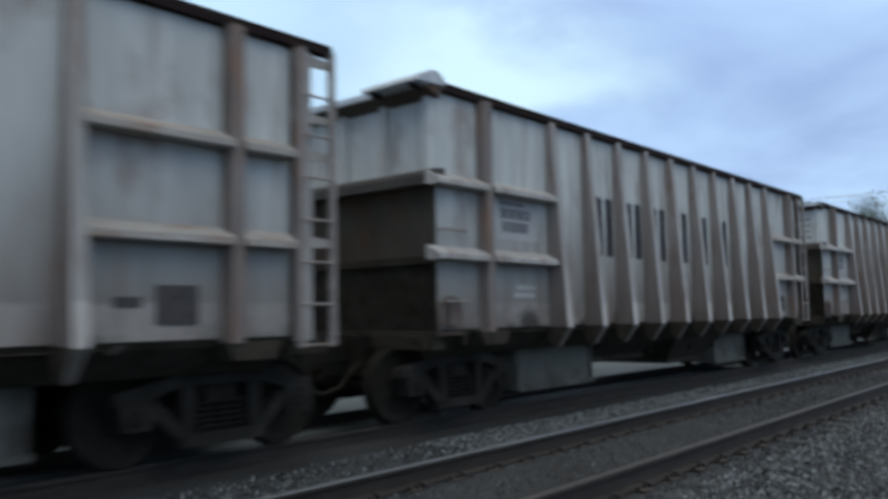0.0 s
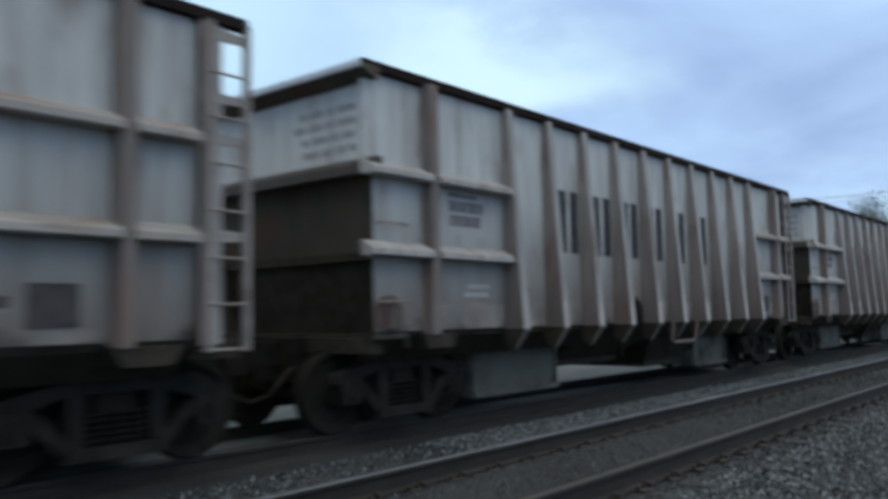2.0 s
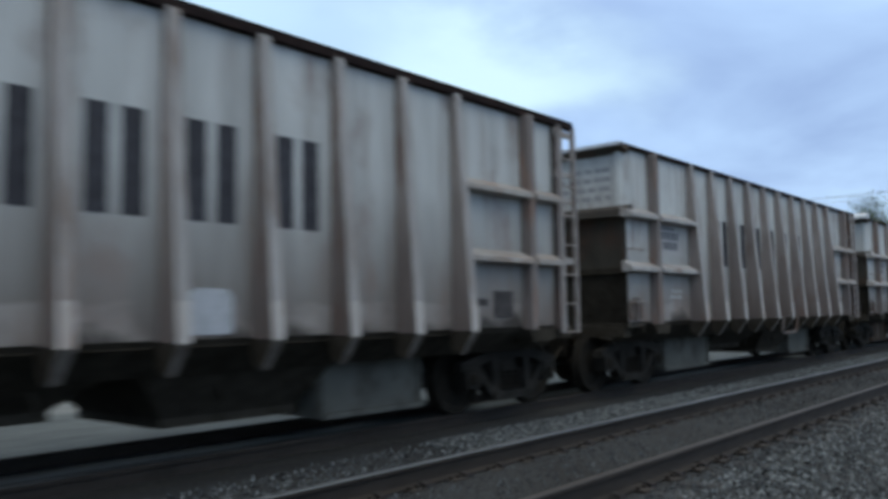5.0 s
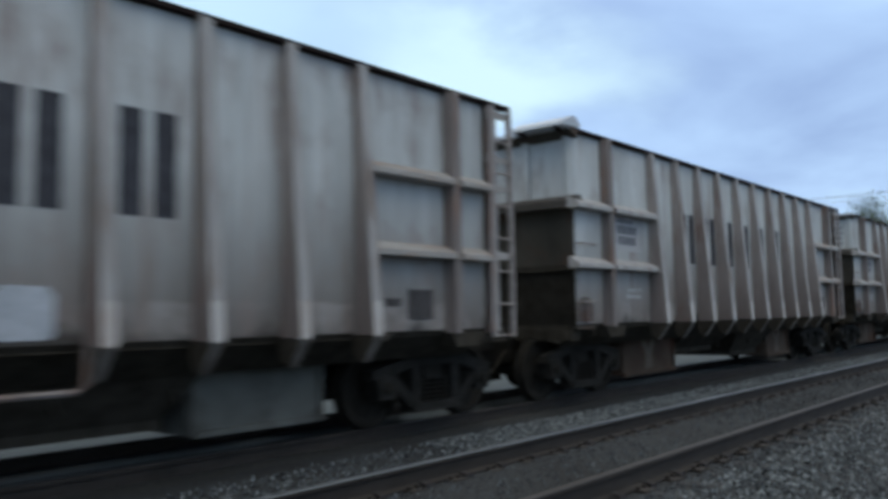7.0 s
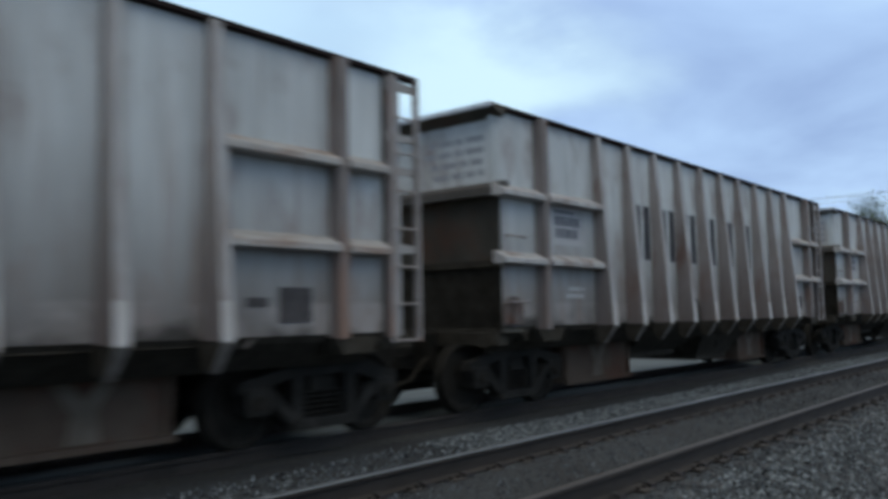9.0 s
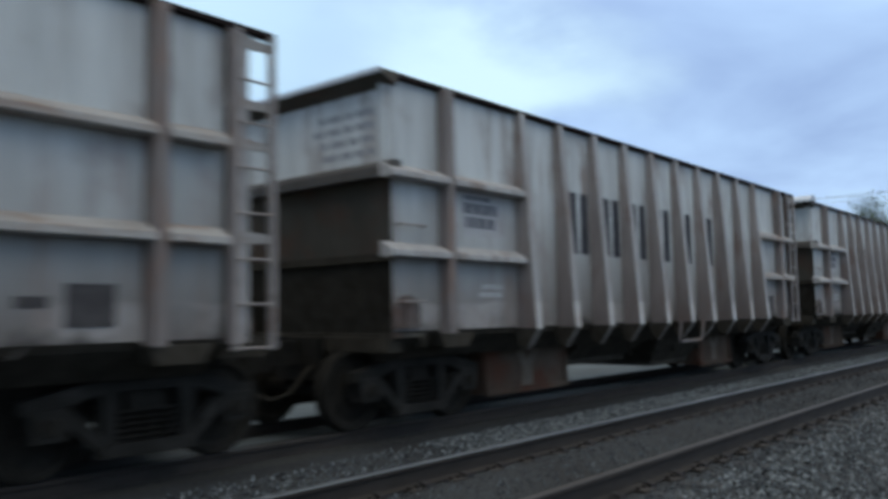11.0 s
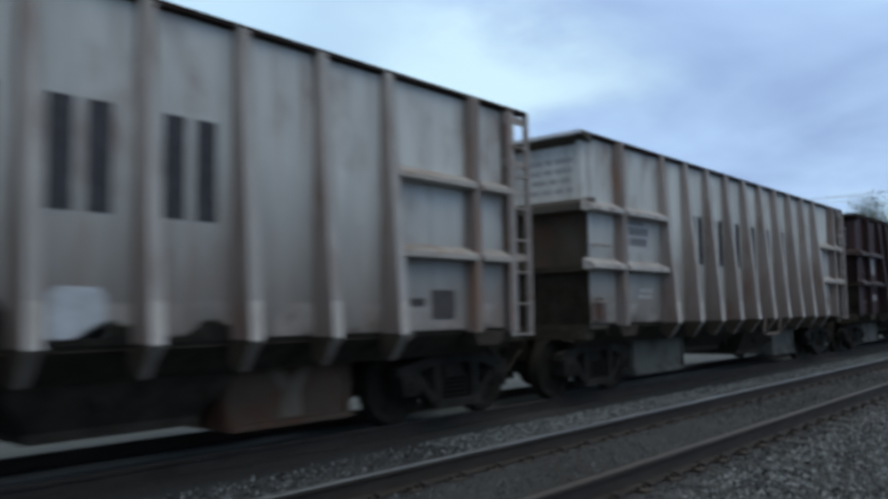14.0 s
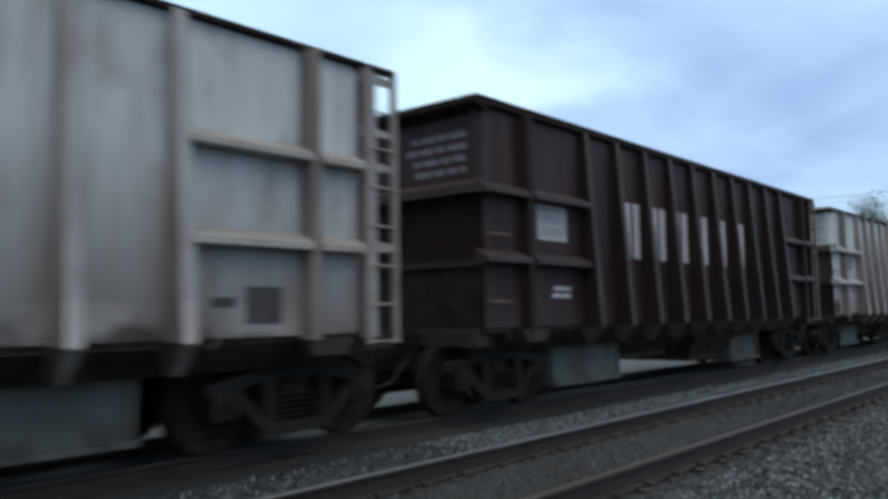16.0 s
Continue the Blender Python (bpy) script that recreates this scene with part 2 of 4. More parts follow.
M["black_paint"] = material("faded_black_paint", (0.022, 0.023, 0.027), (0.05, 0.052, 0.06), 0.6, scale=8,
                            stain=(0.20, 0.20, 0.20), stain_from=0.66, stain_to=0.85, stain_scale=9)
M["white_paint"] = material("worn_white_paint", (0.34, 0.33, 0.33), (0.50, 0.49, 0.485), 0.6, scale=8,
                            stain=(0.25, 0.17, 0.15), stain_from=0.6, stain_to=0.8, stain_scale=9)
M["brown"] = material("dark_red_brown_paint", (0.018, 0.0062, 0.0068), (0.032, 0.0122, 0.0128), 0.6, scale=1.6, stretch=(3, 3, 0.35), bump=0.06, bump_scale=9,
                      stain=(0.05, 0.031, 0.029), stain_from=0.55, stain_to=0.8, stain_scale=2, stain_stretch=(2, 2, 0.5),
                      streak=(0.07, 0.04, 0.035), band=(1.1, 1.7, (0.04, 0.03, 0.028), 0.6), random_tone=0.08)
M["brown_web"] = material("red_brown_web_and_end_shade", (0.014, 0.006, 0.006), (0.026, 0.012, 0.011), 0.8, scale=2.5, stretch=(2, 2, 0.4), bump=0.1)
M["brown_cap"] = material("dusty_red_brown_post", (0.03, 0.019, 0.018), (0.06, 0.041, 0.039), 0.6, scale=2.5, stretch=(3, 3, 0.5), bump=0.05)
# repainted spots, and the sky sheen painted on the end rims
M["patch"] = material("pale_blue_repaint_and_rim_sheen", (0.36, 0.39, 0.41), (0.52, 0.56, 0.59), 0.5, scale=7,
                      stain=(0.36, 0.34, 0.32), stain_from=0.6, stain_to=0.8, stain_scale=5)
M["backing"] = material("faint_repaint", (0.34, 0.34, 0.33), (0.46, 0.46, 0.45), 0.5, scale=3,
                        stain=(0.30, 0.28, 0.26), stain_from=0.52, stain_to=0.75, stain_scale=3)
M["soot"] = material("black_oil_soot", (0.012, 0.012, 0.010), (0.03, 0.028, 0.024), 0.95, spec=0.08, scale=6)
M["faint"] = material("faint_grey_stencil", (0.24, 0.25, 0.255), (0.33, 0.34, 0.345), 0.6, scale=12)
M["plate"] = material("dark_grimy_plate", (0.0390, 0.0360, 0.0348), (0.0720, 0.0660, 0.0630), 0.7, scale=8, bump=0.1)
M["bars"] = material("grey_stencil_paint", (0.10, 0.105, 0.115), (0.17, 0.175, 0.185), 0.6, scale=12)
M["ladder"] = material("worn_ladder_paint", (0.19, 0.165, 0.145), (0.33, 0.30, 0.275), 0.5, scale=9, stain=RUST, stain_from=0.58, stain_to=0.72, stain_scale=5)
M["brown_ladder"] = material("rusty_ladder", (0.12, 0.08, 0.07), (0.2, 0.14, 0.12), 0.6, scale=9)
M["rail"] = material("rusted_rail_side", (0.019, 0.0165, 0.0135), (0.038, 0.032, 0.0265), 0.85, scale=7, stretch=(0.3, 1, 1), bump=0.15)
M["railtop"] = material("worn_rail_head", (0.11, 0.125, 0.138), (0.21, 0.235, 0.255), 0.42, metal=0.75, scale=3, stretch=(0.2, 6, 1))
M["raildull"] = material("dull_rail_head", (0.03, 0.027, 0.025), (0.055, 0.05, 0.047), 0.6, metal=0.2, scale=3, stretch=(0.2, 6, 1))
M["tie"] = material("weathered_timber_tie", (0.020, 0.021, 0.021), (0.043, 0.044, 0.044), 0.9, scale=5, stretch=(6, 0.6, 3), bump=0.4, bump_scale=30, random_tone=0.2)
M["anchor"] = material("black_rail_anchor", (0.015, 0.013, 0.012), (0.03, 0.026, 0.024), 0.8, scale=20)
M["stone"] = material("grey_crushed_stone", (0.0229, 0.0267, 0.0287), (0.0634, 0.0711, 0.0760), 0.9, scale=20, bump=0.2, random_tone=0.7, island=True)
M["stone_light"] = material("pale_crushed_stone", (0.0538, 0.0622, 0.0646), (0.1388, 0.1559, 0.1599), 0.9, scale=20, bump=0.2, random_tone=0.7, island=True)
M["ground"] = material("fine_gravel_ground", (0.0211, 0.0244, 0.0262), (0.0475, 0.0533, 0.0566), 0.95, scale=22, bump=0.9, bump_scale=30,
                       stain=(0.026, 0.026, 0.026), stain_from=0.5, stain_to=0.7, stain_scale=0.5)
M["bed"] = material("ballast_bed", (0.0167, 0.0187, 0.0190), (0.0396, 0.0436, 0.0448), 0.95, scale=26, bump=1.0, bump_scale=26,
                    stain=(0.018, 0.018, 0.0175), stain_from=0.5, stain_to=0.72, stain_scale=0.7)
# ballast strip along the near rail of the train's track
M["dark_bed"] = material("dark_ballast", (0.0214, 0.0224, 0.0202), (0.0451, 0.0460, 0.0416), 0.95, scale=24, bump=1.0, bump_scale=26)
M["road"] = material("pale_gravel_road", (0.0442, 0.0546, 0.0559), (0.0936, 0.1079, 0.1105), 0.95, scale=3, stretch=(0.3, 1, 1), bump=0.3, bump_scale=18,
                     stain=(0.05, 0.053, 0.052), stain_from=0.55, stain_to=0.75, stain_scale=0.5, stain_stretch=(0.3, 1.2, 1))
M["yard"] = material("pale_packed_gravel", (0.0900, 0.0996, 0.0984), (0.1620, 0.1752, 0.1740), 0.95, scale=2, stretch=(0.3, 1, 1), bump=0.3, bump_scale=18,
                     stain=(0.06, 0.064, 0.062), stain_from=0.52, stain_to=0.75, stain_scale=0.4, stain_stretch=(0.3, 1.2, 1))
M["verge"] = material("dull_grass_verge", (0.010, 0.014, 0.011), (0.026, 0.032, 0.026), 0.95, scale=3, bump=0.8, bump_scale=20)
M["bark"] = material("grey_bark", (0.07, 0.06, 0.052), (0.14, 0.125, 0.11), 0.95, scale=6, stretch=(3, 3, 0.5), bump=0.6)
M["leaf"] = material("sparse_spring_leaf", (0.062, 0.085, 0.050), (0.11, 0.14, 0.085), 0.8, scale=3, random_tone=0.4, island=True)
M["pole"] = material("tarred_pole_wood", (0.045, 0.038, 0.033), (0.09, 0.078, 0.068), 0.9, scale=5, stretch=(4, 4, 0.3), bump=0.3)
M["wire"] = material("dull_cable", (0.10, 0.10, 0.105), (0.14, 0.14, 0.145), 0.6, scale=3)
M["ins"] = material("grey_porcelain", (0.25, 0.25, 0.26), (0.35, 0.35, 0.36), 0.3, scale=6)

# ---- mesh helpers ----


def box(bm, x0, x1, y0, y1, z0, z1):
    v = [bm.verts.new((x, y, z)) for x in (x0, x1) for y in (y0, y1) for z in (z0, z1)]
    for f in ((0, 1, 3, 2), (4, 6, 7, 5), (0, 4, 5, 1), (2, 3, 7, 6), (0, 2, 6, 4), (1, 5, 7, 3)):
        bm.faces.new([v[i] for i in f])


def prism(bm, outline, axis, a, b):
    """A closed outline in the two other axes, drawn out along axis from a to b."""
    def at(p, w):
        return {"x": (w, p[0], p[1]), "y": (p[0], w, p[1]), "z": (p[0], p[1], w)}[axis]
    A = [bm.verts.new(at(p, a)) for p in outline]
    B = [bm.verts.new(at(p, b)) for p in outline]
    n = len(outline)
    bm.faces.new(A)
    bm.faces.new(B[::-1])
    for i in range(n):
        bm.faces.new((A[i], B[i], B[(i + 1) % n], A[(i + 1) % n]))


def tube(bm, points, r, sides=6):
    rings = []
    for i, p in enumerate(points):
        p = Vector(p)
        d = (Vector(points[min(i + 1, len(points) - 1)]) - Vector(points[max(i - 1, 0)])).normalized()
        u = d.cross((0, 0, 1)) if abs(d.z) < 0.95 else d.cross((1, 0, 0))
        u.normalize()
        w = d.cross(u)
        rr = r[i] if isinstance(r, (list, tuple)) else r
        rings.append([bm.verts.new(p + rr * (u * math.cos(2 * math.pi * k / sides) + w * math.sin(2 * math.pi * k / sides))) for k in range(sides)])
    for a, b in zip(rings, rings[1:]):
        for k in range(sides):
            bm.faces.new((a[k], a[(k + 1) % sides], b[(k + 1) % sides], b[k]))
    bm.faces.new(rings[0][::-1])
    bm.faces.new(rings[-1])


def lathe_y(bm, profile, sides=28):
    """profile: (y, radius) pairs turned about the y axis."""
    rings = [[bm.verts.new((r * math.cos(2 * math.pi * k / sides), y, r * math.sin(2 * math.pi * k / sides))) for k in range(sides)] for y, r in profile]
    for a, b in zip(rings, rings[1:]):
        for k in range(sides):
            bm.faces.new((a[k], a[(k + 1) % sides], b[(k + 1) % sides], b[k]))
    bm.faces.new(rings[0][::-1])
    bm.faces.new(rings[-1])


def bevel(bm, width, segments=1):
    bmesh.ops.bevel(bm, geom=[e for e in bm.edges if len(e.link_faces) == 2 and e.calc_face_angle(0) > 0.6], offset=width, segments=segments, affect="EDGES", clamp_overlap=True)


def finish(name, bm, material_of, smooth=False):
    bmesh.ops.recalc_face_normals(bm, faces=bm.faces)
    me = bpy.data.meshes.new(name)
    bm.to_mesh(me)
    bm.free()
    me.materials.append(material_of)
    if smooth:
        me.shade_smooth()
    return me


MESHES = {}
# The cars' bodies are drawn in their own drafting units and brought to true size by this.
TRUE = Matrix.Translation((0, 0, 0.125)) @ Matrix.Diagonal((0.9, 1.015, 0.9, 1))


def shared(key, shape, mat, soft=0.0, smooth=False, body=False):
    """One mesh for all alike parts; shape(bm) fills it the first time. body: drawn in drafting units."""
    if (key, mat) not in MESHES:
        bm = bmesh.new()
        shape(bm)
        if body:
            bm.transform(TRUE)
        if soft:
            bevel(bm, soft)
        MESHES[key, mat] = finish(key, bm, M[mat], smooth)
    return MESHES[key, mat]


def piece(name, mesh, parent, label="", at=(0, 0, 0), turn=0, body=False):
    ob = new(name, mesh)
    ob.parent = parent
    if body:
        at = (at[0] * 0.9, at[1] * 1.015, at[2] * 0.9)
    ob.matrix_basis = pose(*at, 0, 0, turn)
    return tagged(ob, label)


# ---- ground and tracks ----
NEAR_C, FAR_C = 4.01, 7.70          # centre lines of the two tracks
GAUGE_C = 1.51                      # between the rail centres


def build_ground():
    # one sheet with the section of the roadbed, drawn out to the horizon both ways
    section = [(-900, -0.6), (-40, -0.45), (-6, -0.36), (0.5, -0.33), (1.9, -0.27), (2.6, -0.212), (3.1, -0.205), (3.4, -0.19), (4.6, -0.19), (4.9, -0.205), (5.4, -0.208), (6.1, -0.20), (6.6, -0.20), (7.9, -0.20), (9.8, -0.21), (10.6, -0.26), (11.4, -0.30), (14.2, -0.33), (17.2, -0.36),
               (19.0, -0.36), (24.0, -0.40), (25.0, -0.46), (30, -0.6), (60, -0.7), (1200, -0.8)]
    xs = [-900, -300, -100, -40, -20] + list(range(-10, 60, 2)) + [60, 80, 120, 200, 400, 800, 1600]
    rnd = random.Random(3)
    verts, faces = [], []
    for x in xs:
        for y, z in section:
            verts.append((x, y, z + (rnd.uniform(-0.008, 0.008) if abs(y) < 12 and abs(x) < 60 else 0)))
    n = len(section)
    for i in range(len(xs) - 1):
        for j in range(n - 1):
            a = i * n + j
            faces.append((a, a + n, a + n + 1, a + 1))
    me = bpy.data.meshes.new("ground")
    me.from_pydata(verts, [], faces)
    order = ["ground", "bed", "dark_bed", "road", "verge", "yard"]
    for k in order:
        me.materials.append(M[k])
    for p in me.polygons:
        y = sum(me.vertices[v].co.y for v in p.vertices) / 4
        p.material_index = 0 if y < 2.2 else 1 if y < 6.6 else 2 if y < 7.9 else 3 if y < 14.3 else 5 if y < 24.0 else 4
    ob = new("ground", me)
    tagged(ob, "grey gravel ground with ballast beds and a pale gravel road", "ground", kind="structure")


build_ground()


def rail_section():
    h = [(-0.07, -0.185), (0.07, -0.185), (0.07, -0.17), (0.012, -0.152), (0.010, -0.045), (0.036, -0.036), (0.037, -0.006), (0.030, 0.0), (-0.030, 0.0), (-0.037, -0.006), (-0.036, -0.036), (-0.010, -0.045), (-0.012, -0.152), (-0.07, -0.17)]
    return h


def build_track(name, centre, head, label, pitch, drop=0.0):
    root = tagged(new(name), label, "railway track", kind="structure")
    root.matrix_basis = pose(0, centre, drop)
    for side in (-1, 1):
        bm = bmesh.new()
        prism(bm, [(side * GAUGE_C / 2 + y, z) for y, z in rail_section()], "x", -120, 500)
        me = finish("rail", bm, M["rail"])
        me.materials.append(M[head if side > 0 else "raildull"])
        for p in me.polygons:
            if p.normal.z > 0.5 and p.center.z > -0.01:
                p.material_index = 1
        piece("rail", me, root)
    rnd = random.Random(int(centre * 10))

    def tie(bm):
        box(bm, -0.115, 0.115, -1.30, 1.30, -0.36, -0.192)

    def plate(bm):
        box(bm, -0.09, 0.09, -0.17, 0.17, -0.192, -0.178)
        for y in (-0.085, 0.085):
            for x in (-0.05, 0.05):
                box(bm, x - 0.012, x + 0.012, y - 0.018, y + 0.018, -0.18, -0.155)

    # black anchors, added to stand for the dark spots along the rail foot
    def anchor(bm):
        prism(bm, [(-0.13, -0.225), (0.13, -0.225), (0.115, -0.16), (0.07, -0.15), (-0.07, -0.15), (-0.115, -0.16)], "x", -0.045, 0.045)
    tie_mesh, plate_mesh, anchor_mesh = shared("tie", tie, "tie", 0.012), shared("tie_plate", plate, "rail"), shared("rail_anchor", anchor, "anchor", 0.01)
    x = -3.0
    while x < 48:
        piece("tie", tie_mesh, root, at=(x, rnd.uniform(-0.04, 0.04), rnd.uniform(-0.012, 0.004)), turn=rnd.uniform(-0.8, 0.8))
        if x < 26:
            for side in (-1, 1):
                piece("tie_plate", plate_mesh, root, at=(x, side * GAUGE_C / 2, 0))
                if x > 0:
                    piece("rail_anchor", anchor_mesh, root, at=(x + 0.17, side * GAUGE_C / 2, 0))
        x += pitch
    return root


build_track("near_track", NEAR_C, "railtop", "railway track with worn rails on grey timber ties", 0.54)
build_track("far_track", FAR_C, "raildull", "railway track under the train with dark ties", 0.50, -0.05)


def scatter_stones(name, mat, label, areas, seed):
    """areas: (x0, x1, y0, y1, count, size). Rough eight-sided stones, all in one mesh."""
    rng = np.random.default_rng(seed)
    base = np.array([(1, 0, 0), (0, 1, 0), (-1, 0, 0), (0, -1, 0), (0, 0, 1), (0, 0, -1)], float)
    tri = np.array([(0, 1, 4), (1, 2, 4), (2, 3, 4), (3, 0, 4), (1, 0, 5), (2, 1, 5), (3, 2, 5), (0, 3, 5)])
    V, F, at = [], [], 0
    for x0, x1, y0, y1, n, size in areas:
        c = np.stack([rng.uniform(x0, x1, n), rng.uniform(y0, y1, n)], 1)
        s = size * rng.uniform(0.55, 1.25, (n, 1, 1)) * rng.uniform(0.6, 1.3, (n, 6, 1))
        a = rng.uniform(0, 2 * np.pi, n)
        v = base[None] * s + rng.normal(0, 0.16, (n, 6, 3)) * size
        ca, sa = np.cos(a)[:, None], np.sin(a)[:, None]
        vx, vy = v[..., 0] * ca - v[..., 1] * sa, v[..., 0] * sa + v[..., 1] * ca
        tilt = rng.normal(0, 0.5, n)[:, None]
        vz = v[..., 2] * 0.75 + vx * np.sin(tilt) * 0.6
        ground = np.interp(c[:, 1], [0.5, 1.9, 2.6, 3.1, 3.4, 4.6, 4.9, 6.1, 6.9], [-0.33, -0.27, -0.212, -0.205, -0.19, -0.19, -0.205, -0.20, -0.20])
        z = ground[:, None] + vz + size * rng.uniform(-0.1, 0.35, n)[:, None]
        V.append(np.stack([vx + c[:, :1], vy + c[:, 1:], z], -1).reshape(-1, 3))
        F.append((tri[None] + (at + 6 * np.arange(n))[:, None, None]).reshape(-1, 3))
        at += 6 * n
    V, F = np.concatenate(V), np.concatenate(F)
    me = bpy.data.meshes.new(name)
    me.from_pydata(V.tolist(), [], F.tolist())
    me.materials.append(M[mat])
    tagged(new(name, me), label, "gravel", kind="stuff")


scatter_stones("ballast_gravel", "stone", "loose grey crushed stone beside the rails",
               [(3, 14, 0.9, 3.1, 11000, 0.026), (14, 26, 0.4, 3.1, 5000, 0.034), (3.5, 20, 3.35, 4.7, 5500, 0.02), (1.8, 12, 4.85, 6.2, 3500, 0.026)], 5)
scatter_stones("pale_ballast", "stone_light", "pale crushed stone heaped between two tracks",
               [(2.5, 7, 5.0, 6.3, 650, 0.026), (7, 14, 5.05, 6.3, 5500, 0.028), (14, 60, 5.0, 6.25, 15000, 0.036), (4, 14, 0.9, 2.9, 4200, 0.03), (14, 34, -0.4, 2.8, 5500, 0.038)], 9)

# ---- the train ----
# Car space: x = 0 at the second heavy post, the leading end towards -x; y = 0 on the track's centre, -y the side that is seen.
BAY = 1.055
CORNER, BODY_END, TAIL = -2.65, 11.93, 12.49
POSTS = [-1.695] + [BAY * k for k in range(10)] + [11.156]
EDGES = [CORNER] + POSTS + [BODY_END]
TOP, SILL = 4.228, 1.06
HALF = 1.50                        # half width to the side sheets
WHEEL_R = 0.457
WHEELS_X = (-2.567, -0.633, 10.456, 12.411)
DROP = 0.04                         # the train's rails lie this much lower
BLOCKS_X = (1.72, 2.79, 3.79, 4.79, 5.79, 6.87)


POST_TOP, POST_FOOT = 0.085, 0.285       # depth of a post at the chord and at the sill
FACE_TOP, FACE_FOOT = (-0.030, 0.080), (-0.045, 0.080)


def post_web(bm):
    # two plates that grow deeper towards the sill
    for top, foot in zip(FACE_TOP, FACE_FOOT):
        A = [bm.verts.new((x + dx, y, z)) for dx in (-0.006, 0.006) for x, y, z in ((top, -HALF, TOP - 0.05), (top, -HALF - POST_TOP, TOP - 0.05), (foot, -HALF - POST_FOOT, SILL - 0.02), (foot, -HALF, SILL - 0.02))]
        bm.faces.new(A[:4])
        bm.faces.new(A[7:3:-1])
        for i in range(4):
            j = (i + 1) % 4
            bm.faces.new((A[i], A[i + 4], A[j + 4], A[j]))


def strip(bm, rows):
    """A flat bar through rows of (x0, x1, y, z)."""
    rings = [[bm.verts.new(p) for p in ((a, y, z), (b, y, z), (b, y - 0.012, z), (a, y - 0.012, z))] for a, b, y, z in rows]
    for p, q in zip(rings, rings[1:]):
        for k in range(4):
            bm.faces.new((p[k], p[(k + 1) % 4], q[(k + 1) % 4], q[k]))
    bm.faces.new(rings[0])
    bm.faces.new(rings[-1][::-1])


def face_at(z):
    """Left, right and depth of a post's face at the height z."""
    u = (TOP - 0.05 - z) / (TOP - 0.03 - SILL)
    return tuple(p + (q - p) * u for p, q in zip((*FACE_TOP, POST_TOP), (*FACE_FOOT, POST_FOOT)))


def face_row(z):
    a, b, depth = face_at(z)
    return a - 0.007, b + 0.007, -HALF - depth - 0.002, z


def post_cap(bm):
    strip(bm, [face_row(TOP - 0.045), face_row(SILL + 0.36)])


def post_foot(bm):
    strip(bm, [face_row(SILL + 0.358), face_row(SILL - 0.03)])


def end_post(bm):
    prism(bm, [(-0.095, -HALF), (-0.075, -HALF - 0.15), (0.060, -HALF - 0.15), (0.085, -HALF)], "z", SILL - 0.05, TOP - 0.05)


def gusset(bm):
    # the foot of a post, carried on below the sill and drawn in
    for x in FACE_FOOT:
        prism(bm, [(-HALF - POST_FOOT, SILL - 0.035), (-HALF + 0.05, SILL - 0.035), (-HALF, 0.80), (-HALF - 0.10, 0.73)], "x", x - 0.006, x + 0.006)


def gusset_face(bm):
    a, b = FACE_FOOT
    strip(bm, [(a - 0.007, b + 0.007, -HALF - POST_FOOT - 0.002, SILL - 0.034), (a + 0.02, b - 0.03, -HALF - 0.102, 0.73)])


def wheel(bm):
    lathe_y(bm, [(-0.065, 0.09), (-0.07, 0.13), (-0.03, 0.15), (-0.012, 0.35), (-0.05, 0.385), (-0.065, 0.40), (-0.065, WHEEL_R - 0.004), (0.045, WHEEL_R), (0.055, WHEEL_R + 0.024), (0.075, WHEEL_R + 0.02), (0.078, 0.39), (0.03, 0.36), (0.05, 0.15), (0.09, 0.13), (0.09, 0.09)])


def axle(bm):
    lathe_y(bm, [(-1.10, 0.06), (-1.08, 0.085), (-0.86, 0.085), (-0.82, 0.10), (-0.4, 0.085), (0.4, 0.085), (0.82, 0.10), (0.86, 0.085), (1.08, 0.085), (1.10, 0.06)], 16)


def cap_bolts(bm):
    lathe_y(bm, [(-1.15, 0.02), (-1.145, 0.07), (-1.10, 0.085), (-1.02, 0.10), (-1.0, 0.10)], 16)
    for k in range(3):
        a = 2 * math.pi * k / 3
        box(bm, 0.05 * math.cos(a) - 0.012, 0.05 * math.cos(a) + 0.012, -1.165, -1.14, 0.05 * math.sin(a) - 0.012, 0.05 * math.sin(a) + 0.012)


def side_frame(bm):
    # cast frame: arched top member, sagging tension members, two columns and the pedestals; the spring window stays open
    w = 0.875
    prism(bm, [(-w - 0.22, 0.56), (-w - 0.20, 0.67), (-w, 0.71), (-0.42, 0.81), (0.42, 0.81), (w, 0.71), (w + 0.20, 0.67), (w + 0.22, 0.56), (w - 0.05, 0.57), (0.42, 0.69), (-0.42, 0.69), (-w + 0.05, 0.57)], "y", -0.08, 0.08)
    prism(bm, [(-0.46, 0.15), (0.46, 0.15), (0.42, 0.26), (-0.42, 0.26)], "y", -0.12, 0.12)
    for s in (-1, 1):
        prism(bm, [(s * 0.40, 0.15), (s * 0.36, 0.26), (s * (w - 0.20), 0.57), (s * (w - 0.06), 0.53)], "y", -0.09, 0.09)
        prism(bm, [(s * 0.30, 0.24), (s * 0.42, 0.24), (s * 0.44, 0.72), (s * 0.28, 0.72)], "y", -0.085, 0.085)
        prism(bm, [(s * w - 0.17, 0.60), (s * w - 0.13, 0.34), (s * w + 0.13, 0.34), (s * w + 0.17, 0.60)], "y", -0.115, 0.115)


def spring(bm):
    turns = [(0.085 * math.cos(a), -0.085 + 0.055 * math.sin(a), 0.26 + 0.27 * i / 40) for i, a in enumerate(2 * math.pi * j / 8 for j in range(41))]
    tube(bm, turns, 0.017, 4)


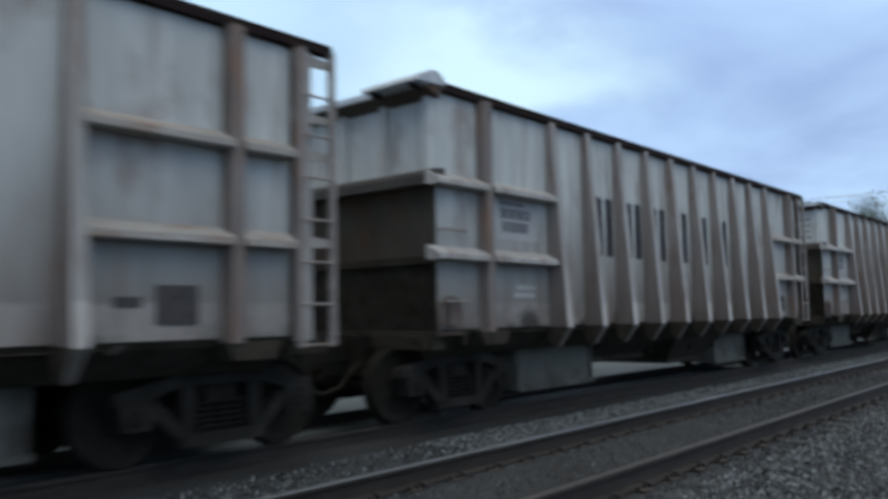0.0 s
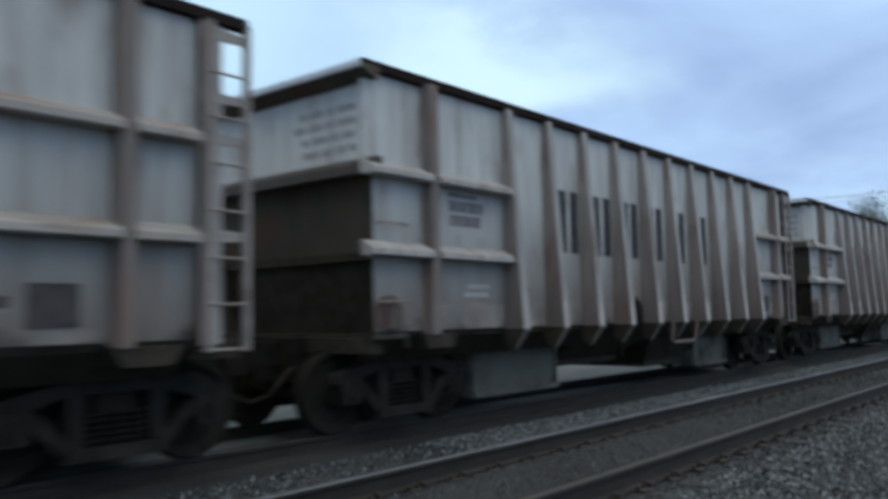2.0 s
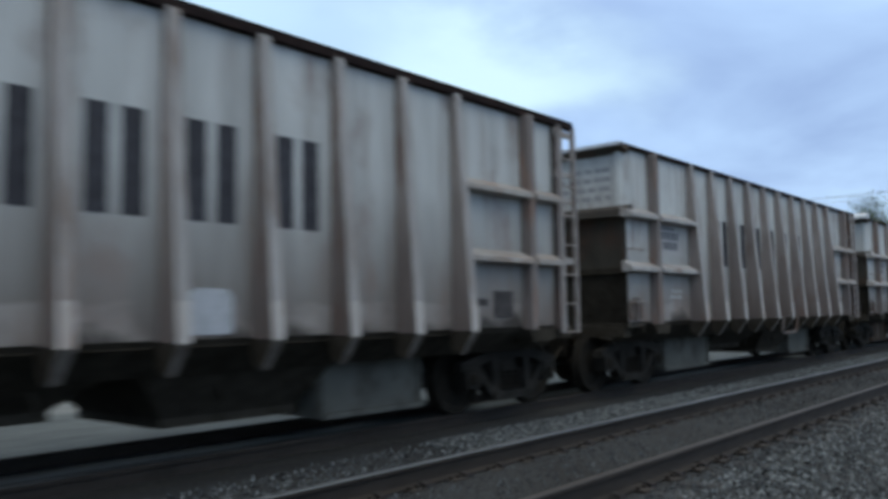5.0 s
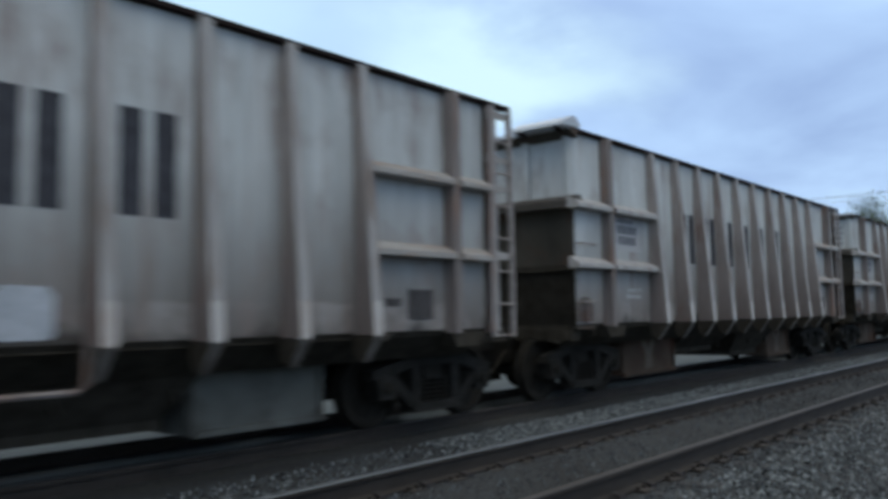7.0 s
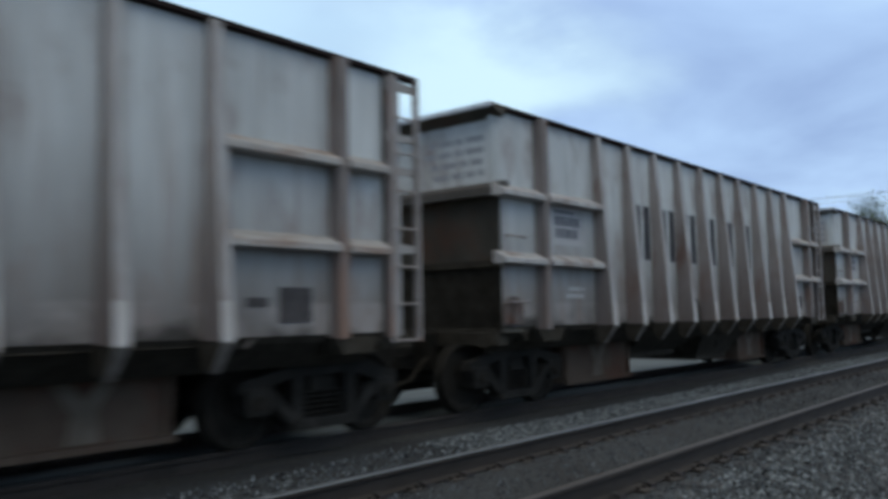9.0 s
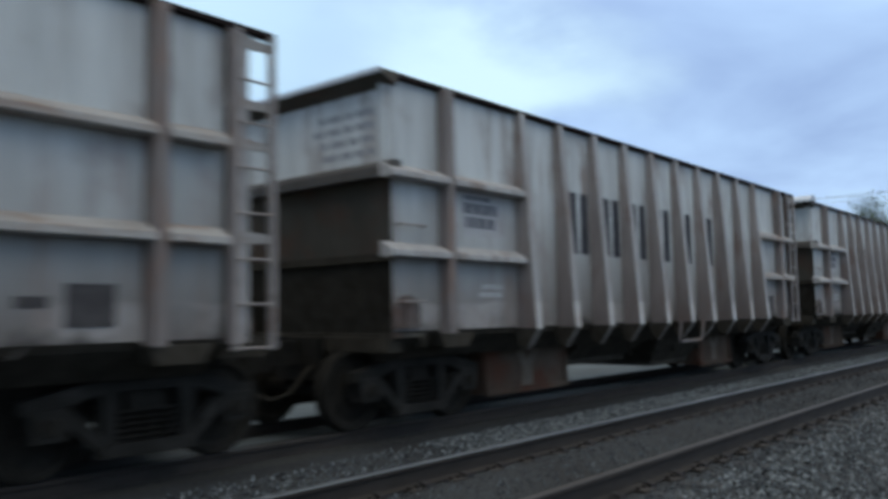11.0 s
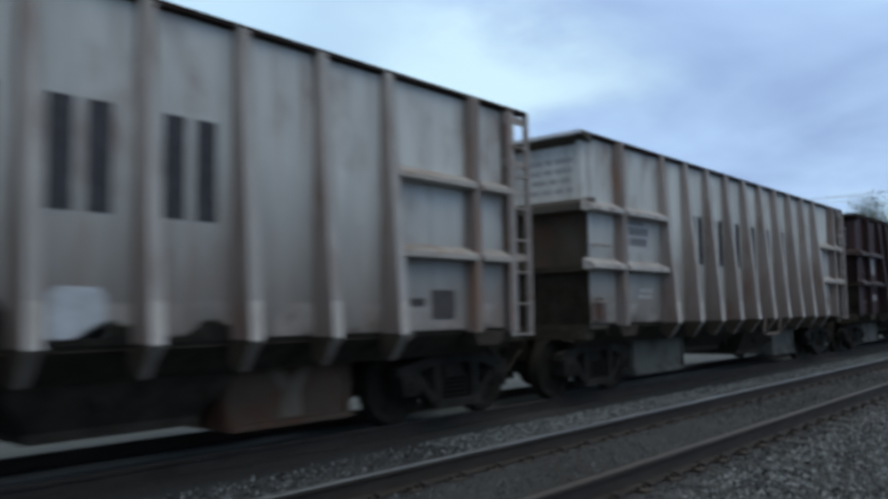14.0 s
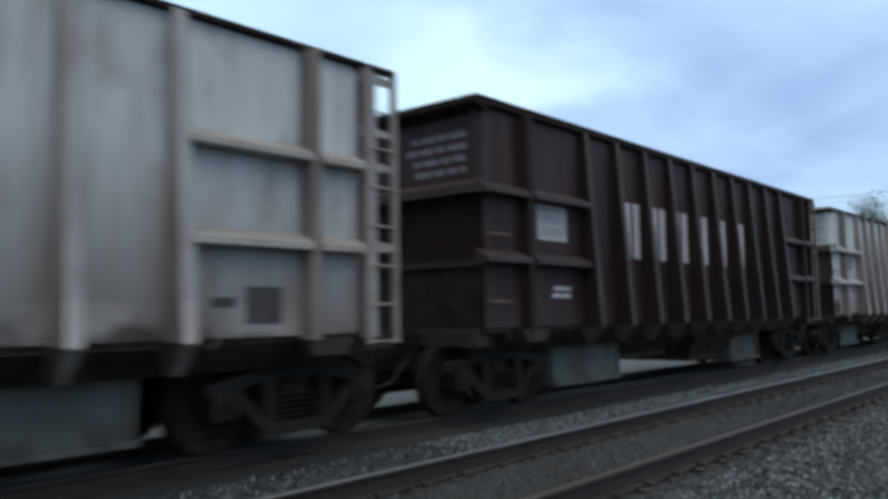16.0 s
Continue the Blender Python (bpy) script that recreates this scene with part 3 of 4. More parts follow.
def truck_bolster(bm):
    prism(bm, [(-1.05, 0.52), (1.05, 0.52), (1.0, 0.76), (0.4, 0.86), (-0.4, 0.86), (-1.0, 0.76)], "x", -0.17, 0.17)
    for y in (-0.86, 0.86):
        box(bm, -0.34, 0.34, y - 0.05, y + 0.05, 0.22, 0.74)


def brake_beam(bm):
    for x in (-0.40, 0.40):
        tube(bm, [(x, -0.8, 0.36), (x, 0.8, 0.36)], 0.04, 6)
        for y in (-0.755, 0.755):
            prism(bm, [(x * 1.05, 0.22), (x * 1.18, 0.24), (x * 1.10, 0.50), (x * 0.98, 0.48)], "y", y - 0.05, y + 0.05)


def hopper_body(x0, x1, low, b0, b1):
    def shape(bm):
        # sheets that draw in towards the gate from all four sides
        top = [(x0, -1.12), (x1, -1.12), (x1, 1.12), (x0, 1.12)]
        bot = [(b0, -0.78), (b1, -0.78), (b1, 0.78), (b0, 0.78)]
        rows = [[bm.verts.new((*p, z)) for p in ring] for ring, z in ((top, 0.98), (top, 0.72), (bot, low + 0.1), (bot, low))]
        for a, b in zip(rows, rows[1:]):
            for k in range(4):
                bm.faces.new((a[k], a[(k + 1) % 4], b[(k + 1) % 4], b[k]))
        bm.faces.new(rows[0])
        bm.faces.new(rows[-1][::-1])
    return shape


def chute(x0, x1):
    def shape(bm):
        prism(bm, [(x0, 0.98), (x1, 0.98), (x1 - 0.05, 0.05), (x0 + 0.06, 0.05)], "y", -0.92, 0.92)
        for x in (x0 + 0.1, x1 - 0.1):
            box(bm, x - 0.03, x + 0.03, -0.96, -0.92, 0.10, 0.95)
        box(bm, x0 + 0.1, x1 - 0.03, -0.97, -0.92, 0.03, 0.10)
    return shape


def dust_streak(x0, x1):
    def shape(bm):
        m = (x0 + x1) / 2
        prism(bm, [(m - 0.44, 0.86), (m - 0.24, 0.86), (m, 0.50), (m + 0.24, 0.86), (m + 0.44, 0.86), (m + 0.13, 0.40), (m + 0.16, 0.12), (m - 0.17, 0.12), (m - 0.12, 0.40)], "y", -0.924, -0.918)
    return shape


def coupler(bm):
    box(bm, -0.55, 0.0, -0.09, 0.09, 0.70, 0.98)
    prism(bm, [(-0.98, -0.10), (-0.92, -0.19), (-0.62, -0.17), (-0.52, -0.09), (-0.52, 0.12), (-0.66, 0.20), (-0.80, 0.06), (-0.90, 0.04)], "z", 0.64, 1.02)
    box(bm, -0.12, 0.0, -0.40, 0.40, 0.52, 1.06)


def air_hose(bm):
    tube(bm, [(-0.05, -0.32, 0.72), (-0.22, -0.33, 0.62), (-0.42, -0.30, 0.40), (-0.62, -0.22, 0.33), (-0.80, -0.12, 0.42)], 0.024, 6)


def cut_lever(bm):
    tube(bm, [(-0.08, -1.42, 0.86), (-0.10, -1.36, 1.0), (-0.14, -0.4, 1.02), (-0.55, -0.05, 1.06)], 0.014, 5)


def ladder_stile(bm):
    prism(bm, [(-0.03, -0.03), (0.03, -0.03), (0.03, -0.018), (-0.018, -0.018), (-0.018, 0.03), (-0.03, 0.03)], "z", 0.93, TOP - 0.04)


def rung(bm):
    tube(bm, [(0.0, 0.02, 0.0), (0.0, 0.0, 0.0), (0.04, -0.015, 0.0), (0.46, -0.015, 0.0), (0.50, 0.0, 0.0), (0.50, 0.02, 0.0)], 0.014, 6)


def hood(bm):
    # bent cover plate over the rim of the leading end
    prism(bm, [(-0.36, TOP - 0.075), (-0.34, TOP - 0.02), (-0.06, TOP + 0.105), (0.06, TOP + 0.115), (0.20, TOP + 0.02), (0.20, TOP - 0.055)], "y", -1.60, -0.72)


def hood_bracket(bm):
    prism(bm, [(-0.30, TOP - 0.14), (0.16, TOP - 0.14), (0.16, TOP - 0.06), (-0.30, TOP - 0.06)], "y", -0.02, 0.02)


def step_frame(bm):
    # hanging stirrup of flat bar below the sill
    tube(bm, [(5.22, -HALF - 0.1, SILL), (5.22, -HALF - 0.06, 0.70), (5.30, -HALF - 0.06, 0.66), (6.20, -HALF - 0.06, 0.66), (6.28, -HALF - 0.06, 0.70), (6.28, -HALF - 0.1, SILL)], 0.032, 6)


def lettering(x0, x1, rows, z_top, pitch, h, seed, y):
    def shape(bm):
        rnd = random.Random(seed)
        for r in range(rows):
            z = z_top - r * pitch
            x = x0 + rnd.uniform(0, 0.08)
            while x < x1 - 0.06:
                w = min(rnd.uniform(0.07, 0.2), x1 - x)
                box(bm, x, x + w, y - 0.003, y + 0.001, z - h, z)
                x += w + 0.03
    return shape


def data_block(bm):
    lettering(-1.28, -0.68, 1, 2.86, 0.1, 0.06, 4, -HALF - 0.004)(bm)
    lettering(-1.30, -0.52, 2, 2.76, 0.19, 0.15, 5, -HALF - 0.004)(bm)


def end_lettering(bm):
    rnd = random.Random(8)
    for r in range(4):
        y = -1.28 + rnd.uniform(0, 0.1)
        while y < -0.40:
            w = rnd.uniform(0.1, 0.3)
            box(bm, CORNER - 0.013, CORNER - 0.008, y, y + w, 3.86 - 0.17 * r - 0.09, 3.86 - 0.17 * r)
            y += w + 0.05


def build_car(look_of, hooded, chutes, stirrup, lamp_box, soot, tall, reach):
    """One open hopper car. look_of: 'grey' or 'brown'."""
    grey = look_of == "grey"
    paint, web, cap, rib = ("paint", "web", "cap", "rib") if grey else ("brown", "brown_web", "brown_cap", "brown")
    ladder = "ladder" if grey else "brown_ladder"
    mark = "black_paint" if grey else "white_paint"
    root = tagged(new("hopper_car"), ("weathered grey-white open hopper car with dark painted bars" if grey else "dark red-brown open hopper car with white painted bars")
                  + (" and cover plate" if hooded else ""), "hopper car", group="cars of the passing train")

    # sides: one sheet a bay, posts between them
    for side, turn in ((-1, 0), (1, 180)):
        for i, (a, b) in enumerate(zip(EDGES, EDGES[1:])):
            def sheet(bm, w=b - a):
                box(bm, 0.002, w - 0.002, -HALF, -HALF + 0.012, SILL, TOP - 0.04)
            key = "side_sheet_%.3f" % (b - a)
            at = (a, 0, 0) if side < 0 else (b, 0, 0)
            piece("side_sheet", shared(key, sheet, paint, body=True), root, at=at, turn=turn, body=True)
        for k, x in enumerate(POSTS):
            at = (x, 0, 0)
            if k in (0, 11):
                piece("end_post", shared("end_post", end_post, "heavy" if grey else web, 0.01, body=True), root, "rust-streaked heavy post" if grey else "", at=at, turn=turn, body=True)
            else:
                p = piece("post", shared("post", post_web, web, body=True), root, "brown-grey post web" if grey else "", at=at, turn=turn, body=True)
                piece("cap", shared("cap", post_cap, "post_face" if grey else cap, body=True), p, "dusty pale grey post cap" if grey else "", body=True)
                piece("foot", shared("foot", post_foot, cap, body=True), p, "pale post foot" if grey else "", body=True)
                g = piece("gusset", shared("gusset", gusset, "under", body=True), root, at=at, turn=turn, body=True)
                piece("face", shared("gusset_face", gusset_face, "gusset" if grey else cap, body=True), g, "dusty tan gusset face" if grey else "", body=True)
        # horizontal ribs of the end bays
        for a, b in ((EDGES[0], EDGES[1]), (EDGES[1], EDGES[2]), (EDGES[11], EDGES[12]), (EDGES[12], EDGES[13])):
            lead = 0.16 if a == CORNER else 0
            for z in (2.94, 1.98):
                def bar(bm, w=b - a, lead=lead):
                    prism(bm, [(-HALF, 0.165), (-HALF - 0.03, 0.155), (-HALF - 0.185, 0.055), (-HALF - 0.19, -0.010), (-HALF - 0.175, -0.025), (-HALF, -0.025)], "x", 0.06 - lead * 1.7, w - 0.07)
                at = (a, 0, z) if side < 0 else (b, 0, z)
                pale = grey and a < 0
                piece("rib", shared("rib_%.2f_%.1f" % (b - a, lead), bar, "post_face" if pale else rib, 0.008, body=True), root, ("pale dusty horizontal rib" if pale else "rust-streaked horizontal rib") if grey else "", at=at, turn=turn, body=True)

        def chord(bm):
            prism(bm, [(-HALF - 0.075, TOP), (-HALF - 0.075, TOP - 0.055), (-HALF, TOP - 0.065), (-HALF + 0.03, TOP - 0.06), (-HALF + 0.03, TOP)], "x", CORNER - 0.24, TAIL)
        def chord_far(bm):
            prism(bm, [(HALF + 0.075, TOP), (HALF + 0.075, TOP - 0.055), (HALF, TOP - 0.065), (HALF - 0.03, TOP - 0.06), (HALF - 0.03, TOP)], "x", CORNER - 0.24, TAIL)
        piece("top_chord", shared("top_chord" + str(side), chord if side < 0 else chord_far, "chord", 0.006, body=True), root, "dark rusty top chord", body=True)

        def sill(bm, s=side):
            prism(bm, [(s * HALF, SILL), (s * (HALF - 0.002), SILL - 0.006), (s * (HALF - 0.05), SILL - 0.08), (s * 1.14, 0.70), (s * 1.11, 0.72), (s * (HALF - 0.05), SILL)], "x", CORNER + 0.1, BODY_END)
        piece("side_sill", shared("side_sill" + str(side), sill, "under", body=True), root, "black grimy side sill", body=True)

    if tall:
        for side in (-1, 1):
            def coaming(bm, s=side):
                prism(bm, [(s * (HALF + 0.070), TOP), (s * (HALF + 0.070), TOP + 0.062), (s * (HALF - 0.025), TOP + 0.062), (s * (HALF - 0.025), TOP)], "x", CORNER - 0.22, TAIL - 0.02)
            piece("rim_bar", shared("rim_bar" + str(side), coaming, "chord", 0.006, body=True), root, "dark rusty rim bar", body=True)

        def end_coaming(bm):
            box(bm, CORNER - 0.22, CORNER - 0.12, -HALF + 0.025, HALF - 0.025, TOP, TOP + 0.062)
        # on grey cars this bar's pale blue is a painted sheen of the sky
        piece("rim_bar", shared("rim_bar_end", end_coaming, "patch" if grey else "chord", 0.006, body=True), root, body=True)

    # leading end: upright upper wall, slope sheets drawn in below it
    def end_wall(bm):
        box(bm, CORNER - 0.008, CORNER + 0.004, -HALF, HALF, 2.96, TOP - 0.05)
    piece("end_wall", shared("end_wall", end_wall, paint, body=True), root, body=True)

    # grey cars: the shade of the rim's underside is painted in a dark material
    def end_rim(bm):
        prism(bm, [(CORNER - 0.26, TOP), (CORNER - 0.26, TOP - 0.05), (CORNER, TOP - 0.16), (CORNER + 0.04, TOP - 0.06), (CORNER + 0.04, TOP)], "y", -HALF - 0.08, HALF + 0.08)
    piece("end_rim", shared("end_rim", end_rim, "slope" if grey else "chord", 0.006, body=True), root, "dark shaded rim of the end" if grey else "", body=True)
    if grey:
        # thin added strip whose pale blue paints the sky's reflection on the rim
        def rim_edge(bm):
            box(bm, CORNER - 0.285, CORNER - 0.262, -HALF - 0.075, HALF + 0.075, TOP - 0.045, TOP + 0.014)
        piece("rim_edge", shared("rim_edge", rim_edge, "patch", body=True), root, "pale rim edge with painted sky sheen", body=True)
    for z, reach in ((2.94, 0.17), (1.98, 0.12)):
        def end_rib(bm, reach=reach):
            prism(bm, [(CORNER + 0.04, 0.20), (CORNER - reach + 0.07, 0.19), (CORNER - reach, 0.12), (CORNER - reach, 0.0), (CORNER - reach + 0.02, 0.0), (CORNER + 0.04, 0.02)], "y", -HALF - 0.11, HALF + 0.11)
        if z > 2.5:
            piece("end_rib", shared("end_rib", end_rib, paint, 0.008, body=True), root, at=(0, 0, z), body=True)
    for y in (-1.42, -0.72, 0.0, 0.72, 1.42):
        if hooded or abs(y) > 1.0:
            def stiffener(bm, y=y):
                prism(bm, [(CORNER - 0.008, y - 0.07), (CORNER - 0.08, y - 0.05), (CORNER - 0.08, y + 0.05), (CORNER - 0.008, y + 0.07)], "z", 3.10, TOP - 0.08)
            piece("stiffener", shared("stiffener%.1f" % y, stiffener, paint, body=True), root, body=True)

    # the shade under the end wall is put into this sheet's dark colour
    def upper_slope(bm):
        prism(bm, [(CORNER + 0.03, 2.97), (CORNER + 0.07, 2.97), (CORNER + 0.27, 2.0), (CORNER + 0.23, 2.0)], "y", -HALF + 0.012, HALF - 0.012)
    piece("slope_sheet", shared("upper_slope", upper_slope, "slope" if grey else "brown_web", body=True), root, "dirty inward-sloping end sheet, darkened for shade", body=True)

    # painted black for the deep shade low in the end
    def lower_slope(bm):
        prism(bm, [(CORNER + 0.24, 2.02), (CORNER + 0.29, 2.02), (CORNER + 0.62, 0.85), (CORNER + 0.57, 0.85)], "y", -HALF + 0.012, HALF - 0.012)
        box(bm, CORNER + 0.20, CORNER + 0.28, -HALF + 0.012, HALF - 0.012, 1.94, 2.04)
    piece("slope_sheet", shared("lower_slope", lower_slope, "under", body=True), root, "lower slope sheet of the end, black for deep shade", body=True)
    # added dark faces inside the wings that carry the recess's shade
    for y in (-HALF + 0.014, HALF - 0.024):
        def shade_face(bm, y=y):
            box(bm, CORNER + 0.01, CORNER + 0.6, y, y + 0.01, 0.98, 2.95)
        piece("wing_liner", shared("wing_liner%.1f" % y, shade_face, "slope" if grey else "brown_web", body=True), root, body=True)

    # box on the trailing end, behind the ladder
    def end_box(bm):
        box(bm, BODY_END + 0.02, reach, -1.25, -0.30, 3.14, 3.60)
        prism(bm, [(BODY_END + 0.02, 3.60), (reach, 3.60), (BODY_END + 0.02, 3.74)], "y", -1.25, -0.30)
    ebox = piece("end_box", shared("end_box%.1f" % reach, end_box, paint, 0.01, body=True), root, "grey equipment box on the end", body=True)

    def port(bm):
        lathe_y(bm, [(-1.05, 0.02), (-1.05, 0.09), (-1.03, 0.11), (-1.01, 0.11)], 14)
    piece("port", shared("port", port, "plate", body=True), ebox, "dark round port", at=(BODY_END + 0.30, -0.23, 3.38), body=True)
    def platform(bm):
        box(bm, BODY_END + 0.02, reach + 0.10, -1.32, 0.30, 3.00, 3.10)
        for y in (-1.27, -0.40, 0.25):
            prism(bm, [(BODY_END + 0.02, 2.44), (reach, 3.0), (BODY_END + 0.02, 3.0)], "y", y - 0.02, y + 0.02)
    piece("brake_platform", shared("brake_platform%.1f" % reach, platform, "under", 0.006, body=True), root, "black brake platform with braces", body=True)

    def side_plate(bm):
        box(bm, BODY_END + 0.072, BODY_END + 0.25, -HALF - 0.045, -HALF - 0.032, SILL - 0.05, TOP - 0.07)
    piece("side_plate", shared("side_plate", side_plate, "post_face" if grey else cap, body=True), root, "pale corner side plate" if grey else "", body=True)
    if hooded:
        h = piece("cover_plate", shared("cover_plate", hood, "patch", 0.004, body=True), root, "bent pale cover plate on the rim", at=(CORNER - 0.12, 0, 0.06), body=True)
        for y in (-1.45, -0.85):
            piece("bracket", shared("hood_bracket", hood_bracket, "chord", body=True), h, at=(0, y, 0), body=True)
    else:
        piece("end_lettering", shared("end_lettering", end_lettering, "faint" if grey else "bars", body=True), root, "grey unreadable stencil bars" if grey else "white stencil bars", body=True)

    # trailing end
    def tail_wall(bm):
        box(bm, BODY_END - 0.012, BODY_END, -HALF, HALF, 2.95, TOP - 0.05)
        prism(bm, [(BODY_END - 0.02, 2.97), (BODY_END - 0.05, 2.97), (BODY_END - 2.0, 0.95), (BODY_END - 1.95, 0.95)], "y", -HALF + 0.012, HALF - 0.012)
    piece("tail_wall", shared("tail_wall", tail_wall, paint, body=True), root, body=True)

    def tail_rim(bm):
        box(bm, BODY_END - 0.05, BODY_END + 0.05, -HALF - 0.02, HALF + 0.02, TOP - 0.09, TOP - 0.005)
    piece("tail_rim", shared("tail_rim", tail_rim, "chord", body=True), root, body=True)

    def tail_beam(bm):
        box(bm, BODY_END, TAIL, -HALF + 0.06, HALF - 0.06, 0.86, 1.02)
        box(bm, BODY_END, TAIL - 0.05, -HALF + 0.06, HALF - 0.06, 1.02, 1.05)
        for y in (-0.5, 0.5):
            prism(bm, [(BODY_END - 0.9, 2.0), (BODY_END - 0.82, 2.0), (TAIL - 0.1, 1.04), (TAIL - 0.2, 1.04)], "y", y - 0.05, y + 0.05)
    piece("end_beam", shared("end_beam", tail_beam, "under", body=True), root, "black end beam", body=True)

    for z, h in ((3.36, 0.13), (2.94, 0.14), (1.98, 0.16), (TOP - 0.24, 0.16)):
        def tail_plate(bm, h=h):
            prism(bm, [(BODY_END, 0), (BODY_END, h), (TAIL - 0.06, h * 0.75), (TAIL - 0.06, h * 0.2)], "y", -HALF - 0.05, -HALF - 0.02)
        piece("corner_plate", shared("corner_plate%.2f" % h, tail_plate, rib, 0.004, body=True), root, at=(0, 0, z), body=True)
    def corner_post(bm):
        prism(bm, [(BODY_END - 0.02, -HALF - 0.10), (BODY_END + 0.07, -HALF - 0.10), (BODY_END + 0.07, -HALF + 0.10), (BODY_END + 0.055, -HALF + 0.10), (BODY_END + 0.055, -HALF - 0.085), (BODY_END - 0.02, -HALF - 0.085)], "z", SILL - 0.06, TOP - 0.08)
    piece("corner_post", shared("corner_post", corner_post, "heavy" if grey else cap, body=True), root, body=True)
    for z in (2.94, 1.98):
        def tail_shelf(bm):
            prism(bm, [(BODY_END, 0.16), (BODY_END + 0.18, 0.14), (BODY_END + 0.24, 0.08), (BODY_END + 0.24, 0.0), (BODY_END, 0.03)], "y", -HALF - 0.04, HALF + 0.04)
        piece("end_rib", shared("tail_shelf", tail_shelf, rib, 0.006, body=True), root, at=(0, 0, z), body=True)
    for y in (-0.85, 0.0, 0.85):
        def end_brace(bm):
            prism(bm, [(BODY_END + 0.02, -0.05), (BODY_END + 0.14, -0.05), (BODY_END + 0.14, 0.05), (BODY_END + 0.02, 0.05)], "z", 1.02, TOP - 0.1)
        piece("end_brace", shared("end_brace", end_brace, cap, 0.008, body=True), root, at=(0, y, 0), body=True)

    def far_plate(bm):
        box(bm, BODY_END - 0.02, BODY_END + 0.005, -HALF + 0.02, HALF - 0.02, 1.02, 2.96)
    piece("bulkhead", shared("bulkhead", far_plate, "heavy" if grey else web, body=True), root, "grimy lower end bulkhead", body=True)

    def brake_wheel(bm):
        ring = [(0.0, 0.26 * math.cos(a), 0.26 * math.sin(a)) for a in (2 * math.pi * k / 20 for k in range(21))]
        tube(bm, ring, 0.016, 5)
        for k in range(4):
            a = math.pi * k / 4
            tube(bm, [(0.0, -0.26 * math.cos(a), -0.26 * math.sin(a)), (0.0, 0.26 * math.cos(a), 0.26 * math.sin(a))], 0.012, 4)
        box(bm, -0.16, 0.0, -0.09, 0.09, -0.16, 0.12)
    piece("brake_wheel", shared("brake_wheel", brake_wheel, "under"), root, "black hand brake wheel", at=((reach + 0.17) * 0.9, -0.95, 3.02))
    lad = tagged(new("ladder"), "worn side ladder" if grey else "rusty side ladder")
    lad.parent = root
    for x in (BODY_END + 0.10, TAIL - 0.03):
        piece("stile", shared("stile", ladder_stile, ladder, body=True), lad, at=(x, -HALF - 0.06, 0), body=True)
    for z in (0.955, 1.39, 1.84, 2.30, 2.76, 3.22, 3.66):
        piece("rung", shared("rung", rung, ladder, body=True), lad, at=(BODY_END + 0.03, -HALF - 0.075, z), body=True)

    def grab(bm):
        tube(bm, [(CORNER + 0.05, -HALF, 0.0), (CORNER + 0.05, -HALF - 0.09, 0.0), (CORNER + 0.5, -HALF - 0.09, 0.0), (CORNER + 0.5, -HALF, 0.0)], 0.014, 5)
    for z in (2.36, 1.42):
        piece("grab_iron", shared("grab_iron", grab, ladder, body=True), root, at=(0, 0, z), body=True)

    # floor inside, centre sill and couplers
    def floor_sheet(bm):
        box(bm, CORNER + 1.9, BODY_END - 1.9, -HALF + 0.012, HALF - 0.012, 0.985, 1.0)
        box(bm, CORNER - 0.1, TAIL, -0.2, 0.2, 0.62, 0.97)
        box(bm, CORNER, CORNER + 0.25, -HALF + 0.1, HALF - 0.1, 0.80, 1.04)
    piece("underframe", shared("underframe", floor_sheet, "under", body=True), root, "black grimy centre sill and floor", body=True)
    for x, turn in ((CORNER, 0), (12.36, 180)):
        piece("coupler", shared("coupler", coupler, "truck", 0.02), root, "rusty cast coupler", at=(x * 0.9, 0, 0), turn=turn)
        piece("air_hose", shared("air_hose", air_hose, "under", smooth=True), root, "black rubber air hose", at=(x * 0.9, 0, 0), turn=turn)
        piece("cut_lever", shared("cut_lever", cut_lever, "under"), root, at=(x * 0.9, 0, 0), turn=turn)
    for x in (-1.60, 11.38):
        def pad(bm):
            prism(bm, [(-0.34, SILL - 0.04), (0.34, SILL - 0.04), (0.24, 0.84), (-0.24, 0.84)], "y", -HALF - 0.12, -0.9)
        piece("bolster_end", shared("bolster_end", pad, "under", 0.01, body=True), root, at=(x, 0, 0), body=True)

    # discharge hoppers and chutes
    piece("hopper", shared("hopper_a", hopper_body(2.36, 4.95, 0.34, 2.46, 4.62), "under", body=True), root, "black grimy discharge hopper", body=True)
    piece("hopper", shared("hopper_b", hopper_body(5.30, 7.75, 0.14, 5.74, 7.50), "under", body=True), root, "black grimy discharge hopper", body=True)
    for x0, x1 in ((-0.10, 2.30), (7.66, 9.58)):
        c = piece("chute", shared("chute%.1f" % x0, chute(x0, x1), chutes, 0.006, body=True), root, "dusty pale grey discharge chute" if chutes == "chute_grey" else "rusty discharge chute", body=True)
        if chutes == "chute_rust":
            piece("dust_streak", shared("dust%.1f" % x0, dust_streak(x0, x1), "chute_dust", body=True), c, "pale dust streak", body=True)

    def door_gear(bm):
        box(bm, 2.6, 7.8, -0.10, 0.10, 0.60, 0.66)
        for x in (4.3, 6.2, 7.4):
            tube(bm, [(x, -1.0, 0.72), (x + 0.14, -0.98, 0.42)], 0.03, 6)
        tube(bm, [(0.4, -1.02, 0.80), (9.4, -1.02, 0.80)], 0.03, 6)
    piece("door_gear", shared("door_gear", door_gear, "under", body=True), root, "black hopper door gear", body=True)

